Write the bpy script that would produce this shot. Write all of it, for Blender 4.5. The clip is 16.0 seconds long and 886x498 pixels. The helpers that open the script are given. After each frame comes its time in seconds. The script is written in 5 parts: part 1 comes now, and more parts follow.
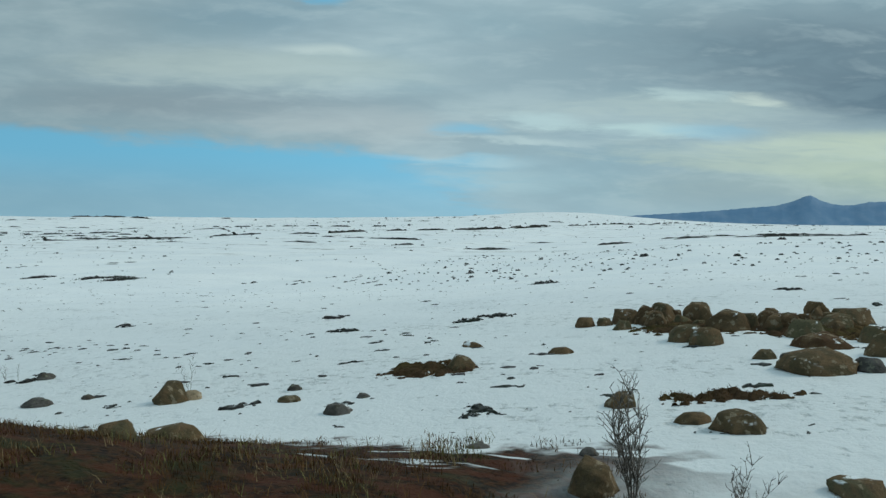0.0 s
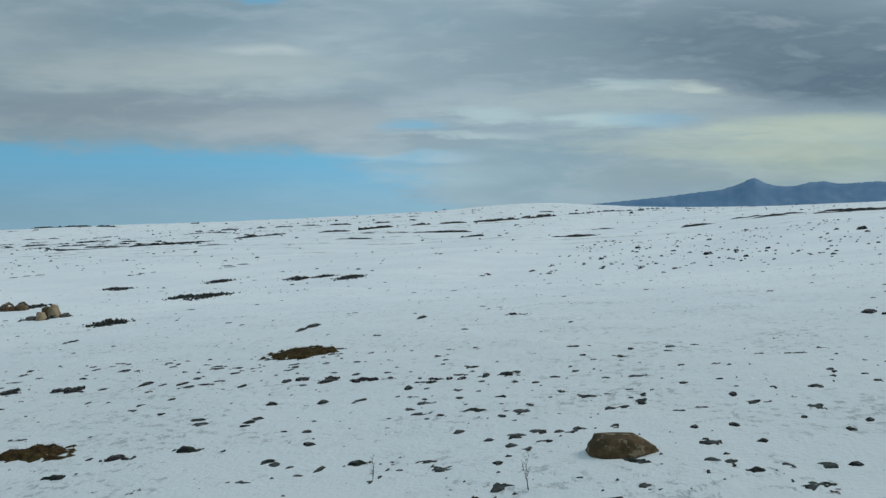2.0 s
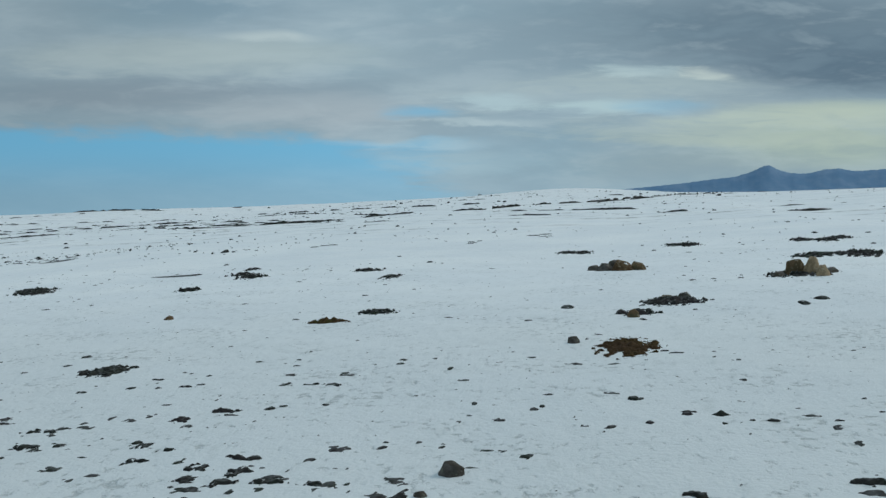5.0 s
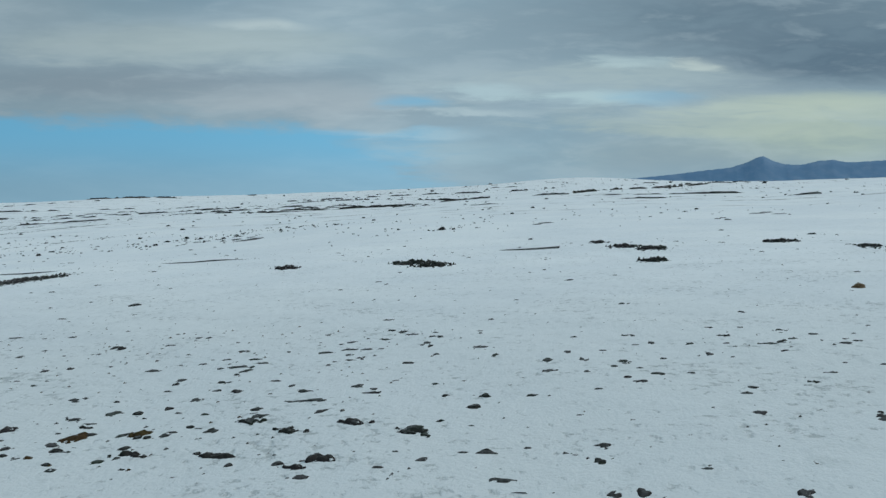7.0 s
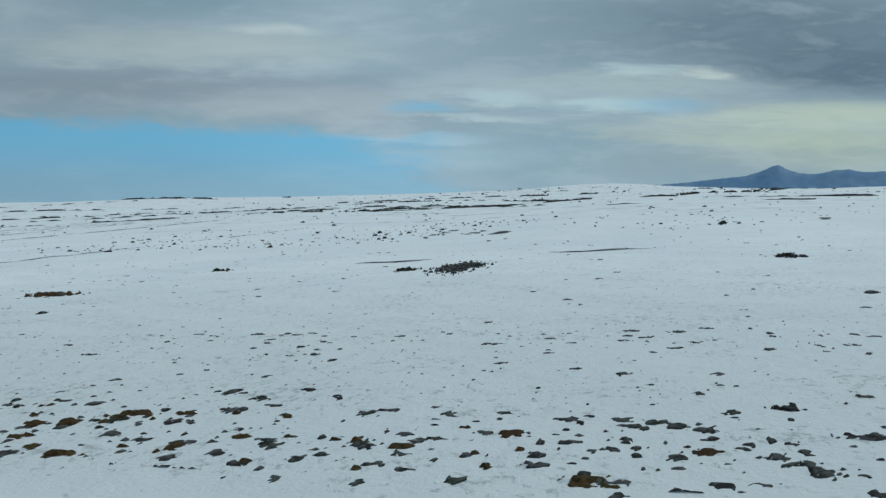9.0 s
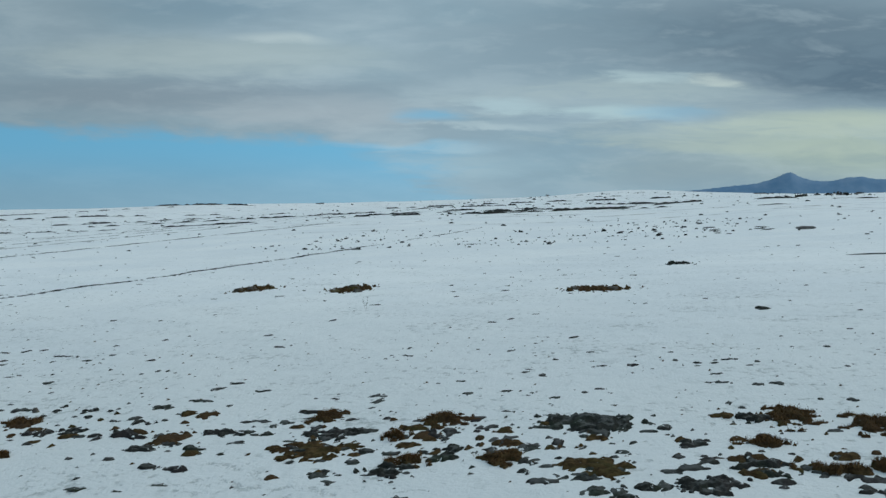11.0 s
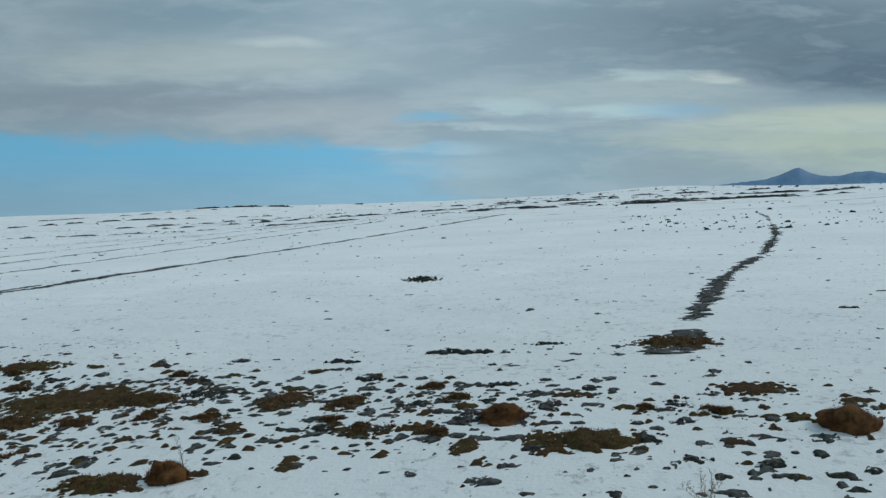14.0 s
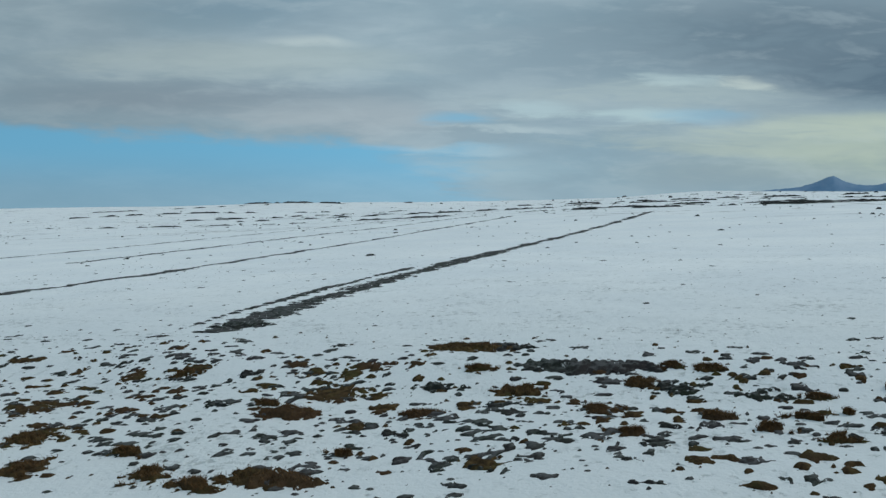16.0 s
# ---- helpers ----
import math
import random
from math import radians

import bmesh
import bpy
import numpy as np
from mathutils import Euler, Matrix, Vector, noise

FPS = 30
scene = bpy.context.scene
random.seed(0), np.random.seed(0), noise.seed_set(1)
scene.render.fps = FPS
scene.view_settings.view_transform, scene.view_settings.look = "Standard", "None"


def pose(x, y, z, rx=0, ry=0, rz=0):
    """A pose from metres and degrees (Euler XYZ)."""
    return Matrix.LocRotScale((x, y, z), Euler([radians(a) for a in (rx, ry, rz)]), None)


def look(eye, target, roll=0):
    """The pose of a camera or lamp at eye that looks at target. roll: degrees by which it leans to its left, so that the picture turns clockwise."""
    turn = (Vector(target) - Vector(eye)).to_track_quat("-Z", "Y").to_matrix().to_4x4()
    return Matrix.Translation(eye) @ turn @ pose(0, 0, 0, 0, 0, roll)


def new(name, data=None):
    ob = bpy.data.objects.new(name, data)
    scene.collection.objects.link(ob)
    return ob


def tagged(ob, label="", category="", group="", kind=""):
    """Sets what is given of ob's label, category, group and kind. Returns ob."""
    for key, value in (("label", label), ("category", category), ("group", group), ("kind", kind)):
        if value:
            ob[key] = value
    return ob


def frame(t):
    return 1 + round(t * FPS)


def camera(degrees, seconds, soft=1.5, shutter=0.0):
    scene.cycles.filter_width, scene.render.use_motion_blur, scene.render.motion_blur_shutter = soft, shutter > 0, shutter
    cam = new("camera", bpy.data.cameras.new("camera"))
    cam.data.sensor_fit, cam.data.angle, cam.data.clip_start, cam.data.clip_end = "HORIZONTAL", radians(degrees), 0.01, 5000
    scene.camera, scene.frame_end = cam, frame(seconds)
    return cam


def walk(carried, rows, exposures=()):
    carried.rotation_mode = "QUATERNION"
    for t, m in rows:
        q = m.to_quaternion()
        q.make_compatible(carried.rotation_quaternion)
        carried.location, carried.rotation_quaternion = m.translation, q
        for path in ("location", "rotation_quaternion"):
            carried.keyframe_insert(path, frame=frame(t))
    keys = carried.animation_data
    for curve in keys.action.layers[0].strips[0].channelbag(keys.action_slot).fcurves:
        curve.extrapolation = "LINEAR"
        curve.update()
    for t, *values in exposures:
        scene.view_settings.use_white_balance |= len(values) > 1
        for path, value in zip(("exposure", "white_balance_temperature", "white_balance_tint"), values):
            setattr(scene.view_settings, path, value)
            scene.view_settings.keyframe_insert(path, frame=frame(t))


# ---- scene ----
cam = camera(60.0, 16.0, soft=1.42)
PATH = [
    (0, (0.921, 0.0, 3.565), (0.311, 1.903, 3.479), -1.8),
    (0.5, (-4.892, 0.0, 3.565), (-5.492, 1.906, 3.483), -3.1),
    (1, (-10.713, 0.0, 3.565), (-11.271, 1.918, 3.464), -3.6),
    (1.5, (-16.506, 0.0, 3.565), (-17.044, 1.923, 3.45), -4.0),
    (2, (-22.633, 0.0, 3.565), (-23.123, 1.936, 3.463), -4.2),
    (2.5, (-28.29, 0.0, 3.565), (-28.81, 1.928, 3.453), -3.7),
    (3, (-34.156, 0.0, 3.565), (-34.65, 1.936, 3.48), -4.6),
    (3.5, (-40.016, 0.0, 3.565), (-40.54, 1.928, 3.475), -2.9),
    (4, (-45.871, 0.0, 3.565), (-46.379, 1.932, 3.46), -4.0),
    (4.5, (-51.662, 0.0, 3.565), (-52.154, 1.935, 3.44), -3.5),
    (5, (-57.586, 0.0, 3.565), (-58.094, 1.93, 3.431), -4.1),
    (5.2, (-60.011, 0.0, 3.565), (-60.502, 1.933, 3.415), -4.1),
    (7.3, (-83.718, 0.0, 3.565), (-84.206, 1.933, 3.404), -3.9),
    (7.5, (-85.952, 0.0, 3.565), (-86.436, 1.935, 3.418), -4.1),
    (8, (-91.814, 0.0, 3.565), (-92.298, 1.933, 3.397), -3.9),
    (8.2, (-94.143, 0.0, 3.565), (-94.625, 1.933, 3.394), -4.0),
    (10.3, (-119.428, 0.0, 3.565), (-120.005, 1.913, 3.474), -2.0),
    (10.5, (-121.788, 0.0, 3.565), (-122.328, 1.924, 3.474), -3.3),
    (11, (-127.626, 0.0, 3.565), (-128.153, 1.925, 3.441), -3.3),
    (11.5, (-133.233, 0.0, 3.565), (-133.761, 1.926, 3.449), -2.8),
    (12, (-138.834, 0.0, 3.565), (-139.365, 1.925, 3.457), -3.4),
    (12.5, (-144.416, 0.0, 3.565), (-144.929, 1.929, 3.434), -2.8),
    (13, (-149.987, 0.0, 3.565), (-150.524, 1.924, 3.46), -3.2),
    (13.5, (-155.635, 0.0, 3.565), (-156.203, 1.913, 3.435), -2.9),
    (14, (-161.29, 0.0, 3.565), (-161.824, 1.923, 3.445), -4.2),
    (14.5, (-166.757, 0.0, 3.565), (-167.369, 1.902, 3.468), -2.4),
    (15, (-172.28, 0.0, 3.565), (-172.877, 1.906, 3.461), -3.2),
    (15.5, (-177.817, 0.0, 3.565), (-178.420, 1.903, 3.444), -2.0),
    (16, (-183.369, 0.0, 3.565), (-183.962, 1.907, 3.452), -3.0),
]
walk(cam, [(t, look(eye, target, roll)) for t, eye, target, roll in PATH], exposures=[(0, 0.18, 6550, 2), (0.5, 0.10, 6500, 2), (1.0, 0.07, 6450, 3), (2.0, 0.0, 6500, 8), (5.0, 0.0, 6450, 8), (8.0, 0.0, 6350, 7), (12.5, 0.0, 6350, 7), (15.0, 0.0, 6450, 8), (16.0, 0.0, 6450, 8)])


# ---- node helpers ----
def node(tree, kind, **values):
    n = tree.nodes.new(kind)
    for key, value in values.items():
        setattr(n, key, value)
    return n


def link(tree, a, b):
    tree.links.new(a, b)


def math_node(tree, op, a, b=None, c=None, clamp=False):
    n = node(tree, "ShaderNodeMath", operation=op, use_clamp=clamp)
    for socket, value in zip(n.inputs, (a, b, c)):
        if value is None:
            continue
        if isinstance(value, (int, float)):
            socket.default_value = value
        else:
            link(tree, value, socket)
    return n.outputs[0]


def step_node(tree, value, a, b, lo=0.0, hi=1.0):
    n = node(tree, "ShaderNodeMapRange", interpolation_type="SMOOTHSTEP")
    link(tree, value, n.inputs["Value"])
    for key, v in (("From Min", a), ("From Max", b), ("To Min", lo), ("To Max", hi)):
        n.inputs[key].default_value = v
    return n.outputs["Result"]


def mix_node(tree, factor, a, b):
    n = node(tree, "ShaderNodeMix", data_type="RGBA")
    for socket, value in ((n.inputs["Factor"], factor), (n.inputs["A"], a), (n.inputs["B"], b)):
        if isinstance(value, (int, float)):
            socket.default_value = value
        elif isinstance(value, tuple):
            socket.default_value = (*value, 1) if len(value) == 3 else value
        else:
            link(tree, value, socket)
    return n.outputs["Result"]


def noise_node(tree, vector, scale, detail=3.0, rough=0.55, distort=0.0):
    n = node(tree, "ShaderNodeTexNoise")
    n.inputs["Scale"].default_value = scale
    n.inputs["Detail"].default_value = detail
    n.inputs["Roughness"].default_value = rough
    n.inputs["Distortion"].default_value = distort
    if vector is not None:
        link(tree, vector, n.inputs["Vector"])
    return n.outputs["Fac"]


def stretch_node(tree, vector, sx, sy, sz):
    n = node(tree, "ShaderNodeMapping")
    n.inputs["Scale"].default_value = (sx, sy, sz)
    link(tree, vector, n.inputs["Vector"])
    return n.outputs["Vector"]


# ---- sky and light ----
SUN_AZ, SUN_EL = 62.0, 36.0  # degrees from +y towards +x, and above the horizon
world = bpy.data.worlds.new("overcast_sky")
scene.world = world
world.use_nodes = True
wt = world.node_tree
wt.nodes.clear()
sky = node(wt, "ShaderNodeTexSky", sky_type="NISHITA")
sky.sun_disc = False
sky.sun_elevation, sky.sun_rotation = radians(SUN_EL), radians(SUN_AZ)
sky.air_density, sky.dust_density, sky.ozone_density = 1.0, 0.1, 1.5
sky_vec = node(wt, "ShaderNodeTexCoord").outputs["Generated"]


def along(axis):
    n = node(wt, "ShaderNodeVectorMath", operation="DOT_PRODUCT")
    link(wt, sky_vec, n.inputs[0])
    n.inputs[1].default_value = axis
    return n.outputs["Value"]


# directions of the quarter of the sky over the field: side and height, as tangents from its middle
ahead = along((-0.2420, 0.9675, -0.0735))
depth = math_node(wt, "MAXIMUM", ahead, 0.25)
side, height = (math_node(wt, "DIVIDE", along(axis), depth) for axis in ((0.9689, 0.2369, -0.0713), (0.0516, 0.0885, 0.9947)))
front = step_node(wt, ahead, 0.55, 0.72)
plane = node(wt, "ShaderNodeCombineXYZ")
link(wt, side, plane.inputs[0])
link(wt, height, plane.inputs[1])
plane = plane.outputs[0]
wisp = noise_node(wt, stretch_node(wt, plane, 3.2, 13.0, 1.0), 1.0, 5.0, 0.55, 0.4)
wisp2 = noise_node(wt, stretch_node(wt, plane, 1.3, 4.5, 1.0), 1.0, 3.0, 0.5, 0.3)
wisp3 = noise_node(wt, stretch_node(wt, plane, 9.0, 34.0, 1.0), 1.0, 4.0, 0.6, 0.3)
streaks = noise_node(wt, stretch_node(wt, plane, 11.0, 75.0, 1.0), 1.0, 5.0, 0.62, 0.6)


def offset(value, amount):
    return math_node(wt, "MULTIPLY", math_node(wt, "SUBTRACT", value, 0.5), amount)


# the same directions, pushed about so that the clouds' rims are ragged
ragged = node(wt, "ShaderNodeCombineXYZ")
link(wt, math_node(wt, "ADD", side, math_node(wt, "ADD", offset(wisp, 0.16), math_node(wt, "ADD", offset(wisp3, 0.10), offset(streaks, 0.06)))), ragged.inputs[0])
height_rough = math_node(wt, "ADD", height, math_node(wt, "ADD", offset(wisp, 0.026), math_node(wt, "ADD", offset(wisp3, 0.022), offset(streaks, 0.008))))
link(wt, height_rough, ragged.inputs[1])
ragged = ragged.outputs[0]


def cloud(middle, half, power=1.0, edge=0.15):
    """The share of a cloud of that half-width and half-height, ragged at its rim."""
    away = node(wt, "ShaderNodeVectorMath", operation="SUBTRACT")
    link(wt, ragged, away.inputs[0])
    away.inputs[1].default_value = (*middle, 0)
    scaled = node(wt, "ShaderNodeVectorMath", operation="MULTIPLY")
    link(wt, away.outputs[0], scaled.inputs[0])
    scaled.inputs[1].default_value = (1 / half[0], 1 / half[1], 0)
    size = node(wt, "ShaderNodeVectorMath", operation="LENGTH")
    link(wt, scaled.outputs[0], size.inputs[0])
    return math_node(wt, "MULTIPLY", step_node(wt, size.outputs["Value"], 1.35, edge, 0.0, power), front)


# tones of the deck
grey = mix_node(wt, step_node(wt, wisp, 0.30, 0.70), (0.262, 0.358, 0.412), (0.365, 0.448, 0.492))
grey = mix_node(wt, step_node(wt, wisp2, 0.40, 0.66, 0.0, 0.45), grey, (0.255, 0.350, 0.410))


def bank(middle, half, power, tone, edge=0.15):
    global grey
    grey = mix_node(wt, cloud(middle, half, power, edge), grey, tone)


bank((-0.334, 0.325), (0.191, 0.0295), 0.55, (0.195, 0.296, 0.371))  # dull blue-grey at the top
bank((-0.380, 0.207), (0.360, 0.0290), 0.85, (0.262, 0.322, 0.368))  # mauve-grey base of the deck
bank((-0.334, 0.261), (0.240, 0.0260), 0.85, (0.392, 0.462, 0.468))  # pale bank in it
bank((-0.231, 0.284), (0.070, 0.0096), 0.75, (0.515, 0.584, 0.584))  # its brighter crest
bank((-0.165, 0.180), (0.140, 0.0250), 0.6, (0.381, 0.423, 0.451))  # pinkish rim of the deck
bank((0.439, 0.293), (0.400, 0.0840), 0.88, (0.126, 0.182, 0.230))  # heavy dark deck
bank((0.085, 0.258), (0.191, 0.0500), 0.45, (0.258, 0.334, 0.382))  # its dull forward part
bank((0.540, 0.240), (0.180, 0.0420), 0.85, (0.098, 0.150, 0.200))  # darkest fold
bank((0.373, 0.200), (0.169, 0.0191), 0.6, (0.254, 0.323, 0.361))  # mid grey below it
bank((0.041, 0.214), (0.162, 0.0221), 0.55, (0.361, 0.44, 0.474))  # paler layer between
bank((0.483, 0.144), (0.214, 0.0457), 0.85, (0.402, 0.474, 0.392))  # warm low bank
bank((0.505, 0.188), (0.140, 0.0125), 0.75, (0.462, 0.527, 0.434))  # its lit upper rim
bank((0.292, 0.115), (0.243, 0.0295), 0.6, (0.314, 0.386, 0.402))  # haze under it
bank((0.270, 0.149), (0.088, 0.0088), 0.65, (0.258, 0.342, 0.381))  # dull layer before it
bank((0.085, 0.122), (0.125, 0.0405), 0.55, (0.262, 0.392, 0.468))  # blue-grey veil
# fine folds over all of it
grey = mix_node(wt, step_node(wt, wisp3, 0.54, 0.34, 0.0, 0.26), grey, (0.235, 0.315, 0.365))
grey = mix_node(wt, step_node(wt, wisp3, 0.48, 0.68, 0.0, 0.22), grey, (0.470, 0.550, 0.580))


def strip(middle, half, power, tone):
    """A pale lens cloud, frayed into streaks."""
    global grey
    body = cloud(middle, (half[0] * 1.45, half[1] * 1.5), 1.0, 0.1)
    frayed = step_node(wt, math_node(wt, "ADD", body, offset(streaks, 1.5)), 0.15, 1.15, 0.0, power)
    grey = mix_node(wt, math_node(wt, "MULTIPLY", frayed, step_node(wt, body, 0.0, 0.25)), grey, tone)


# pale lens clouds and strips
strip((0.200, 0.200), (0.200, 0.0300), 0.45, (0.420, 0.500, 0.515))
strip((0.290, 0.160), (0.160, 0.0180), 0.40, (0.400, 0.470, 0.450))
strip((-0.340, 0.255), (0.230, 0.0260), 0.45, (0.450, 0.525, 0.530))
strip((-0.180, 0.190), (0.160, 0.0180), 0.40, (0.420, 0.470, 0.495))
strip((0.255, 0.222), (0.150, 0.0150), 0.55, (0.400, 0.475, 0.475))
strip((0.228, 0.236), (0.062, 0.0085), 0.55, (0.500, 0.610, 0.615))
strip((0.338, 0.234), (0.046, 0.0085), 0.58, (0.590, 0.645, 0.590))
strip((0.060, 0.199), (0.052, 0.0090), 0.62, (0.450, 0.575, 0.605))
strip((0.172, 0.189), (0.085, 0.0105), 0.70, (0.470, 0.600, 0.615))
strip((0.270, 0.188), (0.060, 0.0090), 0.35, (0.262, 0.402, 0.503))
strip((0.027, 0.170), (0.090, 0.0050), 0.60, (0.480, 0.570, 0.590))
strip((-0.029, 0.142), (0.075, 0.0080), 0.60, (0.413, 0.560, 0.630))
strip((0.000, 0.119), (0.095, 0.0140), 0.50, (0.385, 0.515, 0.570))
strip((-0.138, 0.144), (0.060, 0.0040), 0.50, (0.340, 0.525, 0.660))
strip((0.108, 0.180), (0.060, 0.0060), 0.50, (0.290, 0.375, 0.436))
strip((0.400, 0.150), (0.200, 0.0130), 0.45, (0.470, 0.530, 0.450))
strip((0.480, 0.178), (0.170, 0.0130), 0.65, (0.490, 0.550, 0.460))
# open blue strip under the deck, and small gaps
rim = math_node(wt, "SUBTRACT", height_rough, math_node(wt, "MULTIPLY", math_node(wt, "ADD", side, 0.58), -0.035))
deck = step_node(wt, math_node(wt, "ADD", rim, math_node(wt, "ADD", offset(wisp3, 0.024), offset(wisp, 0.024))), 0.147, 0.173)
deck_side = step_node(wt, math_node(wt, "ADD", side, math_node(wt, "ADD", offset(wisp, 0.22), offset(streaks, 0.20))), -0.20, 0.06)
low_veil = step_node(wt, height, 0.150, 0.060, 0.0, 0.66)
cover = math_node(wt, "MAXIMUM", math_node(wt, "MAXIMUM", deck, deck_side), low_veil)
cover = math_node(wt, "SUBTRACT", cover, cloud((-0.045, 0.184), (0.048, 0.0110), 0.62, 0.0), clamp=True)
cover = math_node(wt, "SUBTRACT", cover, cloud((-0.261, 0.354), (0.046, 0.0133), 0.95, 0.3), clamp=True)
cover = math_node(wt, "SUBTRACT", cover, cloud((0.262, 0.191), (0.070, 0.0110), 0.20, 0.0), clamp=True)
cover = math_node(wt, "MAXIMUM", cover, math_node(wt, "SUBTRACT", 1.0, front))
grey = mix_node(wt, step_node(wt, height, 0.120, 0.060, 0.0, 0.50), grey, (0.300, 0.420, 0.490))
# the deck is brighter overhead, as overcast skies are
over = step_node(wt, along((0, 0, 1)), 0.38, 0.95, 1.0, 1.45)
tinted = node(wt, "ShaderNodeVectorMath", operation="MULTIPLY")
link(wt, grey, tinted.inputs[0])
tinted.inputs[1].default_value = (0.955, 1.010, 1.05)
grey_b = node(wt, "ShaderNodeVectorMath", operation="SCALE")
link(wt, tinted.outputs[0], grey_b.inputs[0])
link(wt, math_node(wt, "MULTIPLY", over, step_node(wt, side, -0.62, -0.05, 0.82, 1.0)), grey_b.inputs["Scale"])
# clear air seen through the gaps, as deep as it is well above the haze
lifted = node(wt, "ShaderNodeVectorMath", operation="ADD")
link(wt, sky_vec, lifted.inputs[0])
lifted.inputs[1].default_value = (0, 0, 0.55)
unit = node(wt, "ShaderNodeVectorMath", operation="NORMALIZE")
link(wt, lifted.outputs[0], unit.inputs[0])
link(wt, unit.outputs[0], sky.inputs["Vector"])
blue = node(wt, "ShaderNodeVectorMath", operation="MULTIPLY")
link(wt, sky.outputs[0], blue.inputs[0])
blue.inputs[1].default_value = (0.150, 0.236, 0.198)
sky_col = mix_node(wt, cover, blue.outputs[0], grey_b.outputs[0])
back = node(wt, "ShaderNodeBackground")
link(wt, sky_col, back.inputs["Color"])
back.inputs["Strength"].default_value = 1.0
link(wt, back.outputs[0], node(wt, "ShaderNodeOutputWorld").inputs["Surface"])

sun = new("sun", bpy.data.lights.new("sun", "SUN"))
sun.data.energy, sun.data.angle, sun.data.color = 1.08, radians(16), (1.0, 0.93, 0.84)
sun_from = Vector((math.sin(radians(SUN_AZ)) * math.cos(radians(SUN_EL)), math.cos(radians(SUN_AZ)) * math.cos(radians(SUN_EL)), math.sin(radians(SUN_EL))))
sun.matrix_world = look(tuple(sun_from * 50), (0, 0, 0))


# ---- materials ----
def material(name, rough=0.9):
    m = bpy.data.materials.new(name)
    m.use_nodes = True
    tree = m.node_tree
    tree.nodes.clear()
    shader = node(tree, "ShaderNodeBsdfPrincipled")
    shader.inputs["Roughness"].default_value = rough
    shader.inputs["Specular IOR Level"].default_value = 0.10
    link(tree, shader.outputs[0], node(tree, "ShaderNodeOutputMaterial").inputs["Surface"])
    where = node(tree, "ShaderNodeNewGeometry").outputs["Position"]
    return m, tree, shader, where


def bump(tree, shader, height, strength, distance):
    b = node(tree, "ShaderNodeBump")
    b.inputs["Strength"].default_value, b.inputs["Distance"].default_value = strength, distance
    link(tree, height, b.inputs["Height"])
    link(tree, b.outputs[0], shader.inputs["Normal"])


